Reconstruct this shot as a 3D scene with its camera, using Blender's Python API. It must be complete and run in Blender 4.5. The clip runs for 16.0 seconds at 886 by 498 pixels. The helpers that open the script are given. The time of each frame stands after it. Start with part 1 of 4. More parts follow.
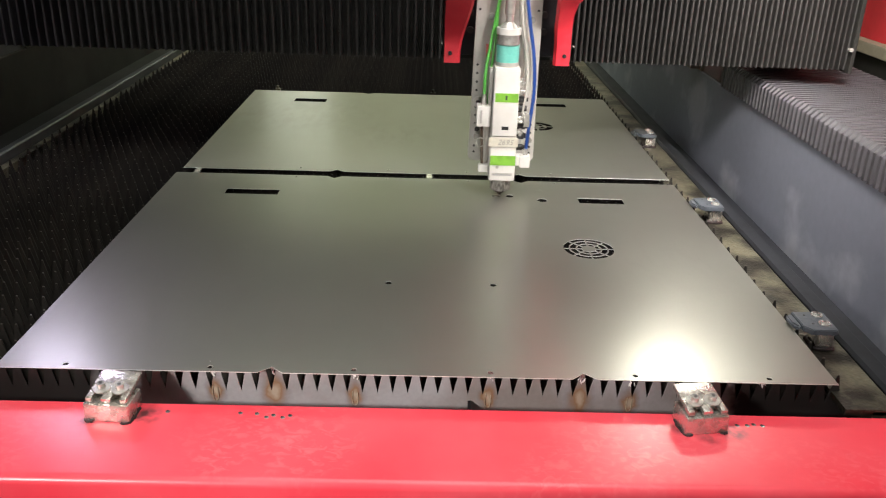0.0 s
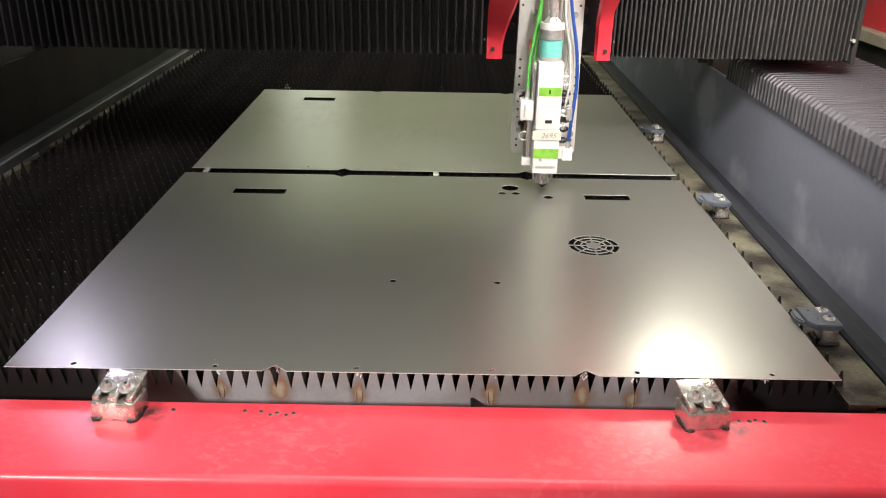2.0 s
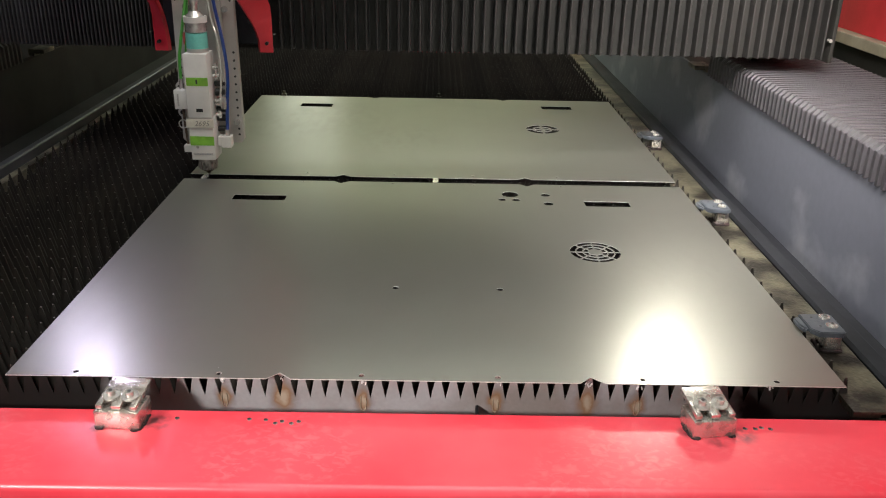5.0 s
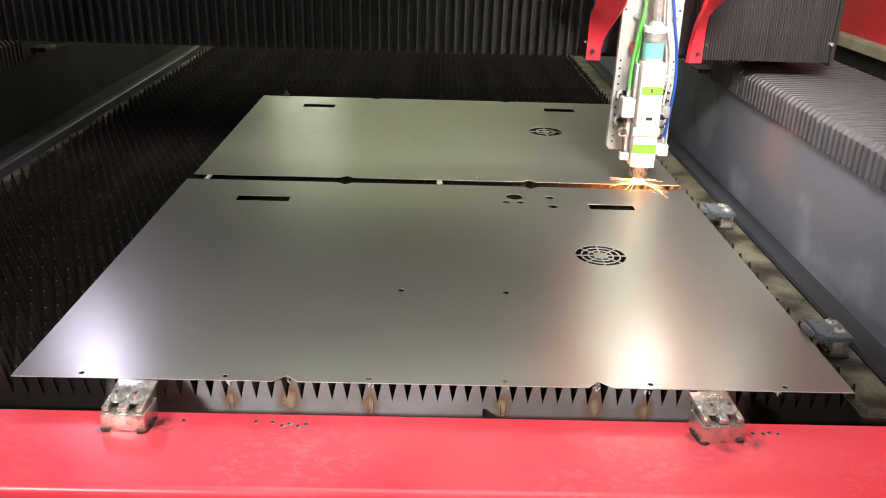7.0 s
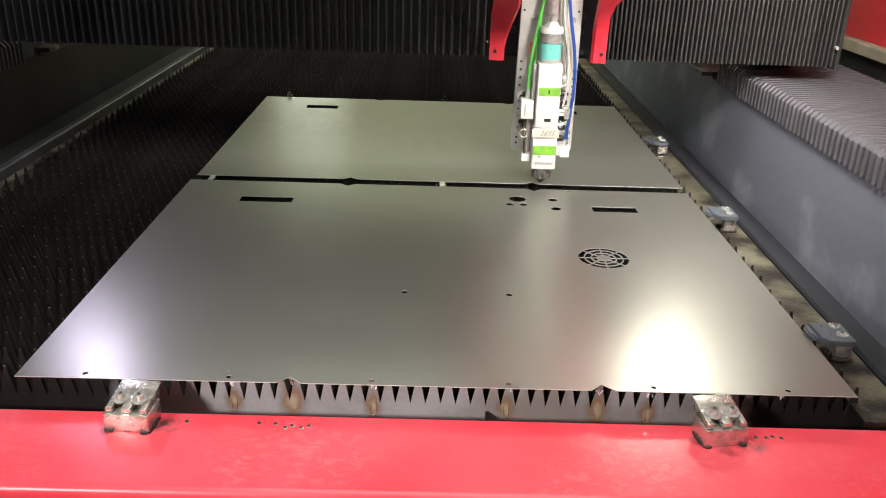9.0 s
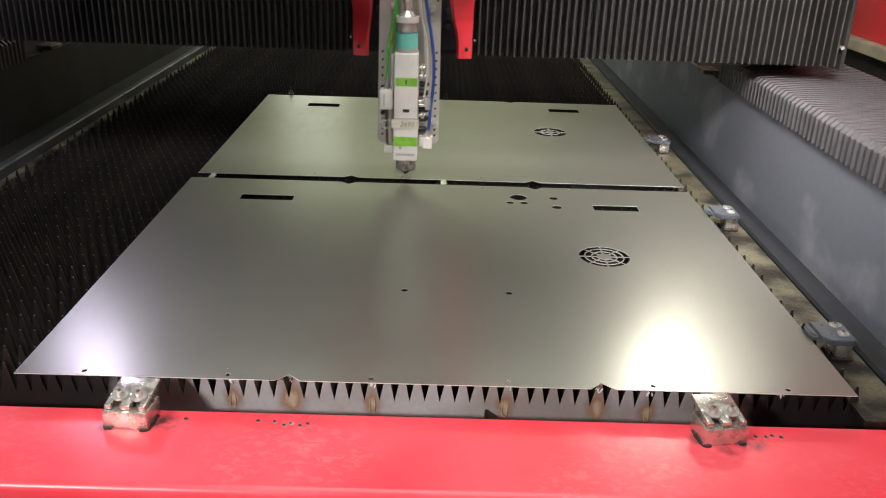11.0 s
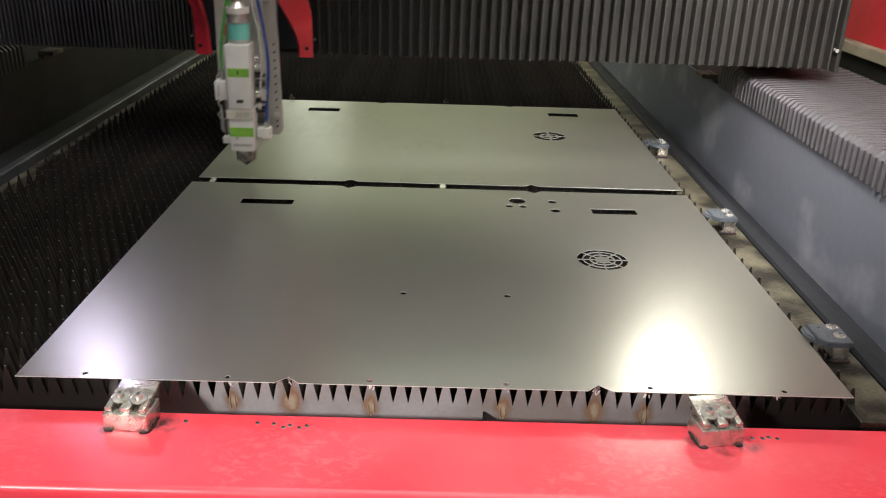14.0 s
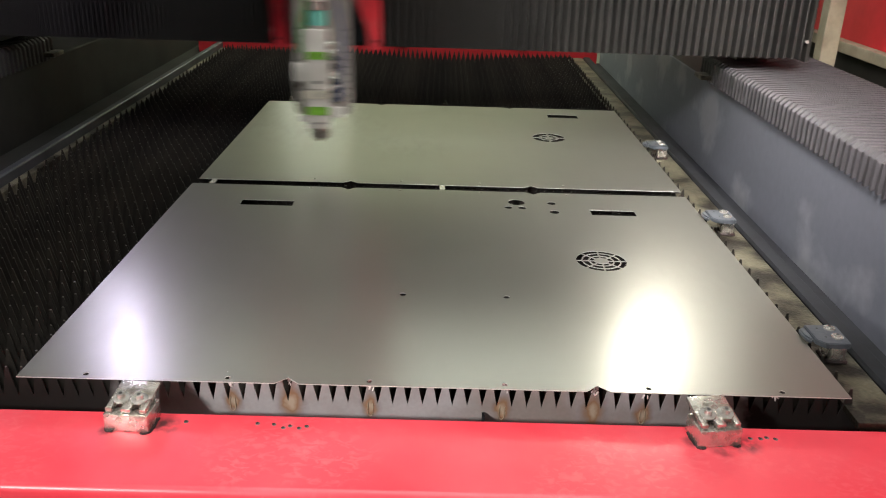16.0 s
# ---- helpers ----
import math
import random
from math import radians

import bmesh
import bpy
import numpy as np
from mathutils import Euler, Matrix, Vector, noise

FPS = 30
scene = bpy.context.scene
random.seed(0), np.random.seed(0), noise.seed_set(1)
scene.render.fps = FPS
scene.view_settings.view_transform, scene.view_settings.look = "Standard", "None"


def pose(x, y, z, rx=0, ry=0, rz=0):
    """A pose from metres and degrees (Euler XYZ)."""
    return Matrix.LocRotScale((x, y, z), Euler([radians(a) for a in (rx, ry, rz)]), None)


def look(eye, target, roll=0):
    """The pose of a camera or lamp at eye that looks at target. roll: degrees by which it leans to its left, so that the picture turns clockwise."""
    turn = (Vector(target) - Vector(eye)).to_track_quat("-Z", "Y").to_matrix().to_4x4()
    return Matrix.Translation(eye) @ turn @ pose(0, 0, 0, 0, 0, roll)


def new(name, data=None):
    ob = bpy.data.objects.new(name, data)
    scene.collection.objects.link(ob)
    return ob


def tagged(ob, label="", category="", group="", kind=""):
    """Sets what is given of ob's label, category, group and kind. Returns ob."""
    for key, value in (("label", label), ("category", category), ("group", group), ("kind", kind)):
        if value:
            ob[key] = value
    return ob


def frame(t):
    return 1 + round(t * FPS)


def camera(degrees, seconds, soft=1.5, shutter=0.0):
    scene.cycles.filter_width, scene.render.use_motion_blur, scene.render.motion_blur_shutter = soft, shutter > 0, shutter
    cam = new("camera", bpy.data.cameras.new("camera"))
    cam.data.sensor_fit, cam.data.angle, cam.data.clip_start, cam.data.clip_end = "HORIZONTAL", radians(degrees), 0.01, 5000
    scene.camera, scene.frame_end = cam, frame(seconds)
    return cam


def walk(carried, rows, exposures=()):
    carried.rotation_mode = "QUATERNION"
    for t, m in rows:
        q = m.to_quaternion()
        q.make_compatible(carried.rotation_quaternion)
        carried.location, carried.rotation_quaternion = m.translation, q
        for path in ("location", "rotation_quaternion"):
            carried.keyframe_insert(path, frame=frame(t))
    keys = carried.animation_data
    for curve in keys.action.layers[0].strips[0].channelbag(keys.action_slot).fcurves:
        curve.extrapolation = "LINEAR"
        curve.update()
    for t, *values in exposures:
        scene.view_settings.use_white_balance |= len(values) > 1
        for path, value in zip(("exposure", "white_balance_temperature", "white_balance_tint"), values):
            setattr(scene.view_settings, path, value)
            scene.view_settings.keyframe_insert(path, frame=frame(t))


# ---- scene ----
cam = camera(56.1, 16.0, soft=1.1, shutter=0.5)
PATH = [
    (0, (0.628, -1.06, 0.653), (0.669, 0.781, -0.126), 1.9),
    (0.5, (0.635, -1.078, 0.658), (0.686, 0.763, -0.122), 1.7),
    (1, (0.642, -1.084, 0.659), (0.674, 0.755, -0.124), 1.5),
    (1.5, (0.65, -1.077, 0.658), (0.662, 0.76, -0.135), 1.2),
    (2, (0.649, -1.066, 0.659), (0.653, 0.772, -0.129), 1.0),
    (2.5, (0.643, -1.062, 0.658), (0.651, 0.777, -0.126), 1.0),
    (3, (0.642, -1.066, 0.661), (0.664, 0.776, -0.119), 1.1),
    (3.5, (0.642, -1.067, 0.66), (0.668, 0.776, -0.116), 1.1),
    (4, (0.641, -1.066, 0.659), (0.666, 0.777, -0.119), 1.1),
    (6.5, (0.611, -1.058, 0.661), (0.639, 0.787, -0.11), 1.6),
    (7, (0.611, -1.057, 0.661), (0.643, 0.787, -0.113), 1.7),
    (7.5, (0.616, -1.054, 0.66), (0.654, 0.788, -0.117), 1.9),
    (8, (0.615, -1.055, 0.659), (0.654, 0.787, -0.118), 2.0),
    (8.5, (0.611, -1.058, 0.659), (0.644, 0.786, -0.116), 2.0),
    (9, (0.608, -1.057, 0.663), (0.636, 0.788, -0.109), 1.9),
    (11.5, (0.613, -1.056, 0.661), (0.632, 0.788, -0.114), 2.0),
    (12, (0.61, -1.06, 0.664), (0.625, 0.784, -0.109), 2.0),
    (12.5, (0.613, -1.063, 0.664), (0.626, 0.785, -0.102), 1.9),
    (13, (0.615, -1.064, 0.666), (0.632, 0.784, -0.097), 1.9),
    (13.5, (0.621, -1.063, 0.664), (0.638, 0.785, -0.098), 1.8),
    (14, (0.618, -1.065, 0.663), (0.636, 0.783, -0.102), 1.8),
    (14.5, (0.613, -1.069, 0.665), (0.622, 0.78, -0.098), 1.7),
    (15, (0.62, -1.068, 0.665), (0.623, 0.781, -0.095), 1.6),
    (15.5, (0.623, -1.069, 0.664), (0.64, 0.781, -0.096), 1.7),
    (16, (0.619, -1.07, 0.665), (0.637, 0.779, -0.097), 1.8),
]
walk(cam, [(t, look(eye, target, roll)) for t, eye, target, roll in PATH])

# ---------- light ----------
world = bpy.data.worlds.new("hall_air")
scene.world = world
world.use_nodes = True
world.node_tree.nodes["Background"].inputs[0].default_value = (0.80, 0.90, 1.0, 1)
world.node_tree.nodes["Background"].inputs[1].default_value = 0.088
scene.view_settings.exposure = 0.05


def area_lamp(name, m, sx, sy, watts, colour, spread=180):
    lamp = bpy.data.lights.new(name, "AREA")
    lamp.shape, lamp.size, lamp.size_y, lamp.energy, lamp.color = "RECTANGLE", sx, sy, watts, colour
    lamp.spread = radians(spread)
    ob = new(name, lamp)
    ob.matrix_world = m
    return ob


# hall light falling in through the machine's open front, roof tubes, added fills
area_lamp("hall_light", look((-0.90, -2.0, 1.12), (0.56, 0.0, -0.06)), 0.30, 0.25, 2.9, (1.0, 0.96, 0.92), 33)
# added fill with no fixture, brightens head, bellows and wall on the right
area_lamp("right_side_fill", look((1.24, 0.05, 1.00), (1.50, 1.10, 0.20)), 0.30, 0.2, 15.0, (1.0, 0.95, 0.90), 88)
area_lamp("ceiling_light", look((0.8, -0.5, 3.6), (0.8, -0.499, 0)), 2.4, 3.0, 115, (0.98, 1.0, 0.95))
# added greenish fill, low before the back panel that the far sheet mirrors
area_lamp("far_panel_fill", look((0.4, 3.25, 1.5), (0.45, 3.55, 0.2)), 1.6, 0.25, 20, (0.93, 1.0, 0.72), 110)
# added wash on the unseen back wall, brightens the near sheet's reflection
area_lamp("back_wall_fill", look((0.6, 4.4, 3.7), (0.6, 6.0, 2.5)), 4.0, 0.8, 300, (0.96, 1.0, 0.95), 100)


# ---------- materials ----------
def mat(name, colour, rough=0.5, metal=0.0, dark=None, scale=6.0, fine=90.0, bump=0.0, spec=0.5, spread=0.12, patch=(0.42, 0.66), stretch=(1, 1, 1), per_piece=0.0, aniso=0.0, detail=5.0, uneven=0.07):
    """Surface with large patches towards the colour dark, fine grain, uneven gloss and relief."""
    m = bpy.data.materials.new(name)
    m.use_nodes = True
    nt = m.node_tree
    b = nt.nodes["Principled BSDF"]
    N, L = nt.nodes.new, nt.links.new
    co = N("ShaderNodeTexCoord")
    mp = N("ShaderNodeMapping")
    mp.inputs["Scale"].default_value = stretch
    L(co.outputs["Object"], mp.inputs[0])
    n1, n2 = N("ShaderNodeTexNoise"), N("ShaderNodeTexNoise")
    n1.inputs["Scale"].default_value, n2.inputs["Scale"].default_value = scale, fine
    n1.inputs["Detail"].default_value = detail
    for n in (n1, n2):
        L(mp.outputs[0], n.inputs["Vector"])
    ramp = N("ShaderNodeMapRange")
    ramp.inputs[1].default_value, ramp.inputs[2].default_value = patch
    L(n1.outputs[0], ramp.inputs[0])
    mix = N("ShaderNodeMix")
    mix.data_type = "RGBA"
    mix.inputs[6].default_value = (*colour, 1)
    mix.inputs[7].default_value = (*(dark or [c * 0.7 for c in colour]), 1)
    L(ramp.outputs[0], mix.inputs[0])
    grain = N("ShaderNodeMapRange")
    grain.inputs[3].default_value, grain.inputs[4].default_value = 1 - spread, 1 + spread
    L(n2.outputs[0], grain.inputs[0])
    tone = N("ShaderNodeVectorMath")
    tone.operation = "SCALE"
    L(mix.outputs[2], tone.inputs[0])
    L(grain.outputs[0], tone.inputs["Scale"])
    last = tone.outputs[0]
    if per_piece:
        info, vary, more = N("ShaderNodeObjectInfo"), N("ShaderNodeMapRange"), N("ShaderNodeVectorMath")
        vary.inputs[3].default_value, vary.inputs[4].default_value = 1 - per_piece, 1 + per_piece
        L(info.outputs["Random"], vary.inputs[0])
        more.operation = "SCALE"
        L(last, more.inputs[0])
        L(vary.outputs[0], more.inputs["Scale"])
        last = more.outputs[0]
    L(last, b.inputs["Base Color"])
    b.inputs["Metallic"].default_value = metal
    b.inputs["Specular IOR Level"].default_value = spec
    b.inputs["Anisotropic"].default_value = aniso
    gloss = N("ShaderNodeMapRange")
    gloss.inputs[3].default_value, gloss.inputs[4].default_value = max(rough - uneven, 0.03), min(rough + uneven, 1)
    L(n1.outputs[0], gloss.inputs[0])
    L(gloss.outputs[0], b.inputs["Roughness"])
    if bump:
        bp = N("ShaderNodeBump")
        bp.inputs["Strength"].default_value, bp.inputs["Distance"].default_value = bump, 0.002
        L(n2.outputs[0], bp.inputs["Height"])
        L(bp.outputs[0], b.inputs["Normal"])
    return m


def glow(name, colour, strength):
    m = bpy.data.materials.new(name)
    m.use_nodes = True
    b = m.node_tree.nodes["Principled BSDF"]
    b.inputs["Base Color"].default_value = (0.8, 0.8, 0.8, 1)
    b.inputs["Emission Color"].default_value = (*colour, 1)
    b.inputs["Emission Strength"].default_value = strength
    return m


SHEET = mat("sheet_steel", (0.318, 0.313, 0.281), 0.283, 0.83, (0.277, 0.273, 0.248), 3.0, 40, 0.0, spread=0.0, detail=4.0, patch=(0.2, 1.0), uneven=0.004)
RED_GLOSS = mat("red_bracket_paint", (0.66, 0.032, 0.05), 0.37, 0, (0.58, 0.026, 0.042), 9, 60, 0.02, spread=0.05)
RED = mat("red_paint", (0.78, 0.042, 0.066), 0.34, 0, (0.82, 0.11, 0.14), 6, 60, 0.0, spread=0.03, patch=(0.3, 1.0), detail=3.0, uneven=0.05)


def scuffed(m, pale, amount):
    """Pale rubbed streaks in a few places."""
    nt = m.node_tree
    b = nt.nodes["Principled BSDF"]
    N, L = nt.nodes.new, nt.links.new
    old = b.inputs["Base Color"].links[0].from_socket
    co, mp = N("ShaderNodeTexCoord"), N("ShaderNodeMapping")
    mp.inputs["Rotation"].default_value = (0, 0, 0.6)
    mp.inputs["Scale"].default_value = (1, 1.4, 1)
    L(co.outputs["Object"], mp.inputs[0])
    fine, wide = N("ShaderNodeTexNoise"), N("ShaderNodeTexNoise")
    fine.inputs["Scale"].default_value, fine.inputs["Detail"].default_value, fine.inputs["Distortion"].default_value = 55, 9, 0.9
    wide.inputs["Scale"].default_value = 3.4
    L(mp.outputs[0], fine.inputs["Vector"])
    L(co.outputs["Object"], wide.inputs["Vector"])
    a, c, f, mix = N("ShaderNodeMapRange"), N("ShaderNodeMapRange"), N("ShaderNodeMath"), N("ShaderNodeMix")
    a.inputs[1].default_value, a.inputs[2].default_value, a.inputs[4].default_value = 0.48, 0.66, amount
    c.inputs[1].default_value, c.inputs[2].default_value = 0.52, 0.66
    L(fine.outputs[0], a.inputs[0])
    L(wide.outputs[0], c.inputs[0])
    last = c.outputs[0]
    for x, y, r in ((0.475, -0.125, 0.085), (0.93, -0.14, 0.07), (0.36, -0.15, 0.05)):
        gap, near, top = N("ShaderNodeVectorMath"), N("ShaderNodeMapRange"), N("ShaderNodeMath")
        gap.operation, top.operation = "DISTANCE", "MAXIMUM"
        gap.inputs[1].default_value = (x, y, -0.04)
        L(co.outputs["Object"], gap.inputs[0])
        near.inputs[1].default_value, near.inputs[2].default_value, near.inputs[4].default_value = r, r * 0.4, 1.5
        L(gap.outputs["Value"], near.inputs[0])
        L(last, top.inputs[0])
        L(near.outputs[0], top.inputs[1])
        last = top.outputs[0]
    f.operation = "MULTIPLY"
    L(a.outputs[0], f.inputs[0])
    L(last, f.inputs[1])
    mix.data_type = "RGBA"
    mix.inputs[7].default_value = (*pale, 1)
    L(f.outputs[0], mix.inputs[0])
    L(old, mix.inputs[6])
    L(mix.outputs[2], b.inputs["Base Color"])


scuffed(RED, (0.90, 0.26, 0.28), 0.20)


def sooty(m, spots):
    """Smudged weld soot round a few places (x, y, radius)."""
    nt = m.node_tree
    b = nt.nodes["Principled BSDF"]
    N, L = nt.nodes.new, nt.links.new
    co, noise = N("ShaderNodeTexCoord"), N("ShaderNodeTexNoise")
    noise.inputs["Scale"].default_value, noise.inputs["Detail"].default_value = 60, 5
    L(co.outputs["Object"], noise.inputs["Vector"])
    for x, y, r, amount in spots:
        old = b.inputs["Base Color"].links[0].from_socket
        gap, ring, f, mix = N("ShaderNodeVectorMath"), N("ShaderNodeMapRange"), N("ShaderNodeMath"), N("ShaderNodeMix")
        gap.operation = "DISTANCE"
        gap.inputs[1].default_value = (x, y, -0.04)
        L(co.outputs["Object"], gap.inputs[0])
        ring.interpolation_type = "SMOOTHSTEP"
        for k, v in ((1, r), (2, 0.2 * r), (3, 0.0), (4, amount)):
            ring.inputs[k].default_value = v
        L(gap.outputs["Value"], ring.inputs[0])
        sharp = N("ShaderNodeMapRange")
        sharp.inputs[1].default_value, sharp.inputs[2].default_value = 0.32, 0.60
        L(noise.outputs[0], sharp.inputs[0])
        f.operation = "MULTIPLY"
        L(ring.outputs[0], f.inputs[0])
        L(sharp.outputs[0], f.inputs[1])
        mix.data_type = "RGBA"
        mix.inputs[7].default_value = (0.03, 0.022, 0.022, 1)
        L(f.outputs[0], mix.inputs[0])
        L(old, mix.inputs[6])
        L(mix.outputs[2], b.inputs["Base Color"])


sooty(RED, ((1.072, -0.066, 0.032, 0.95), (1.000, -0.062, 0.022, 0.8), (1.035, -0.086, 0.022, 0.6), (0.232, -0.058, 0.034, 0.9), (0.158, -0.074, 0.018, 0.7)))


def smudged(m):
    """Dusty film with a broad sheen, and greasy wipe marks in one corner."""
    nt = m.node_tree
    b = nt.nodes["Principled BSDF"]
    N, L = nt.nodes.new, nt.links.new
    co, noise, mask, f, rough = N("ShaderNodeTexCoord"), N("ShaderNodeTexNoise"), N("ShaderNodeMapRange"), N("ShaderNodeMath"), N("ShaderNodeMath")
    wipe = N("ShaderNodeMapping")
    wipe.inputs["Rotation"].default_value, wipe.inputs["Scale"].default_value = (0, 0, 0.5), (2.6, 1, 1)
    L(co.outputs["Object"], wipe.inputs[0])
    L(wipe.outputs[0], noise.inputs["Vector"])
    noise.inputs["Scale"].default_value, noise.inputs["Detail"].default_value, noise.inputs["Distortion"].default_value = 13, 6, 0.4
    zone = None
    for x, y, r0, r1 in ((0.06, 0.14, 0.36, 0.12), (0.22, 1.56, 0.34, 0.10), (1.12, 0.40, 0.20, 0.06), (0.52, 1.35, 0.20, 0.05)):
        gap, near = N("ShaderNodeVectorMath"), N("ShaderNodeMapRange")
        gap.operation = "DISTANCE"
        gap.inputs[1].default_value = (x, y, 0)
        L(co.outputs["Object"], gap.inputs[0])
        near.inputs[1].default_value, near.inputs[2].default_value = r0, r1
        L(gap.outputs["Value"], near.inputs[0])
        if zone:
            both = N("ShaderNodeMath")
            both.operation = "MAXIMUM"
            L(zone, both.inputs[0])
            L(near.outputs[0], both.inputs[1])
            zone = both.outputs[0]
        else:
            zone = near.outputs[0]
    mask.inputs[1].default_value, mask.inputs[2].default_value, mask.inputs[4].default_value = 0.42, 0.62, 0.06
    L(noise.outputs[0], mask.inputs[0])
    f.operation = "MULTIPLY"
    L(zone, f.inputs[0])
    L(mask.outputs[0], f.inputs[1])
    rough.operation = "ADD"
    L(b.inputs["Roughness"].links[0].from_socket, rough.inputs[0])
    L(f.outputs[0], rough.inputs[1])
    last = rough.outputs[0]
    # rolling grain along the sheet, and cloudy finger marks all over
    for size, stretch, lo, hi, amount in ((1.0, (260, 5, 1), 0.3, 0.7, 0.010), (1.0, (22, 0.8, 1), 0.3, 0.7, 0.014), (5.0, (1, 1.4, 1), 0.50, 0.75, 0.030)):
        way, grain, span, more = N("ShaderNodeMapping"), N("ShaderNodeTexNoise"), N("ShaderNodeMapRange"), N("ShaderNodeMath")
        way.inputs["Scale"].default_value = stretch
        grain.inputs["Scale"].default_value, grain.inputs["Detail"].default_value = size, 3
        L(co.outputs["Object"], way.inputs[0])
        L(way.outputs[0], grain.inputs["Vector"])
        span.inputs[1].default_value, span.inputs[2].default_value = lo, hi
        span.inputs[3].default_value, span.inputs[4].default_value = 0.0, amount
        L(grain.outputs[0], span.inputs[0])
        more.operation = "ADD"
        L(last, more.inputs[0])
        L(span.outputs[0], more.inputs[1])
        last = more.outputs[0]
    L(last, b.inputs["Roughness"])
    film, mix = N("ShaderNodeBsdfGlossy"), N("ShaderNodeMixShader")
    film.inputs["Color"].default_value = (0.30, 0.295, 0.272, 1)
    film.inputs["Roughness"].default_value = 0.55
    mix.inputs[0].default_value = 0.25
    L(b.outputs[0], mix.inputs[1])
    L(film.outputs[0], mix.inputs[2])
    L(mix.outputs[0], nt.nodes["Material Output"].inputs[0])


smudged(SHEET)
EDGE = mat("fresh_cut_edge", (0.78, 0.77, 0.74), 0.45, 0.2, (0.6, 0.59, 0.57), 30, 200)
RED_DULL = mat("red_paint_matt", (0.55, 0.02, 0.03), 0.5, 0, (0.42, 0.015, 0.02), 5, 60, 0.02, spread=0.06)
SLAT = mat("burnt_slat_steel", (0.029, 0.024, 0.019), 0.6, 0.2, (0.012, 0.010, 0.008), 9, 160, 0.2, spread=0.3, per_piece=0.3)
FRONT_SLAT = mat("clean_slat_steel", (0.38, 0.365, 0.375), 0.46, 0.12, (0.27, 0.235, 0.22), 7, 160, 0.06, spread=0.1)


def heat_tinted(m, spots):
    """Tempering colours round the places (x, z) where the cut burnt through: pale core, brown halo, bluish rim."""
    nt = m.node_tree
    b = nt.nodes["Principled BSDF"]
    N, L = nt.nodes.new, nt.links.new
    co, noise, bent, mixed = N("ShaderNodeTexCoord"), N("ShaderNodeTexNoise"), N("ShaderNodeVectorMath"), N("ShaderNodeVectorMath")
    noise.inputs["Scale"].default_value, noise.inputs["Detail"].default_value = 55, 3
    L(co.outputs["Object"], noise.inputs["Vector"])
    bent.operation, bent.inputs["Scale"].default_value = "SCALE", 0.018
    L(noise.outputs["Color"], bent.inputs[0])
    mixed.operation = "ADD"
    L(co.outputs["Object"], mixed.inputs[0])
    L(bent.outputs[0], mixed.inputs[1])
    for x, z, r in spots:
        flat, gap, ramp, mix = N("ShaderNodeVectorMath"), N("ShaderNodeVectorMath"), N("ShaderNodeValToRGB"), N("ShaderNodeMix")
        flat.operation, flat.inputs[1].default_value = "MULTIPLY", (1 / r, 0, 0.55 / r)
        L(mixed.outputs[0], flat.inputs[0])
        gap.operation, gap.inputs[1].default_value = "DISTANCE", ((x + 0.009) / r, 0, 0.55 * (z + 0.009) / r)
        L(flat.outputs[0], gap.inputs[0])
        e = ramp.color_ramp.elements
        e[0].position, e[0].color = 0.12, (0.42, 0.33, 0.24, 0.9)
        e[1].position, e[1].color = 1.0, (0.20, 0.20, 0.24, 0.0)
        k = e.new(0.38)
        k.color = (0.26, 0.135, 0.062, 0.9)
        k = e.new(0.70)
        k.color = (0.20, 0.15, 0.13, 0.45)
        L(gap.outputs["Value"], ramp.inputs[0])
        mix.data_type = "RGBA"
        old = b.inputs["Base Color"].links[0].from_socket
        L(ramp.outputs["Alpha"], mix.inputs[0])
        L(old, mix.inputs[6])
        L(ramp.outputs["Color"], mix.inputs[7])
        L(mix.outputs[2], b.inputs["Base Color"])


BURNT = ((0.312, -0.062), (0.402, -0.062), (0.525, -0.066), (0.729, -0.066), (0.870, -0.064), (0.948, -0.068), (1.150, -0.066))


def shaded_burnt_ends(m, spans):
    """Shade and burnt crust painted black along stretches of a slat: (clean x, burnt x)."""
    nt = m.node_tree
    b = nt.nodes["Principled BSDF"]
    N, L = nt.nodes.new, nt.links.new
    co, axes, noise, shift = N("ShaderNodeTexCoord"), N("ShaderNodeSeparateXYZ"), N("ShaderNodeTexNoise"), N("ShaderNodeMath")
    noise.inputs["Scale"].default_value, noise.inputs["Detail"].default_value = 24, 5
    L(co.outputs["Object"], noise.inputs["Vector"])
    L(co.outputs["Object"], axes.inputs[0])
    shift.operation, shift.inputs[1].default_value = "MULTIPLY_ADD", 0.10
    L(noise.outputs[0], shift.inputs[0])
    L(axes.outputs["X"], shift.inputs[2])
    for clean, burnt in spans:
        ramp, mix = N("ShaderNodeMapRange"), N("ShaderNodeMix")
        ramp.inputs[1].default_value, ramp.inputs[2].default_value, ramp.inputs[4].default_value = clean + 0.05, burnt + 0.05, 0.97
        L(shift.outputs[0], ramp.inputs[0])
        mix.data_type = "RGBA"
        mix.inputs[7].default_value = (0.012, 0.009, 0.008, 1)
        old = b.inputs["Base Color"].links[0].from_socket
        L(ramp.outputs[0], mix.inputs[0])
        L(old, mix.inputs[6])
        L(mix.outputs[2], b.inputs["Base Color"])


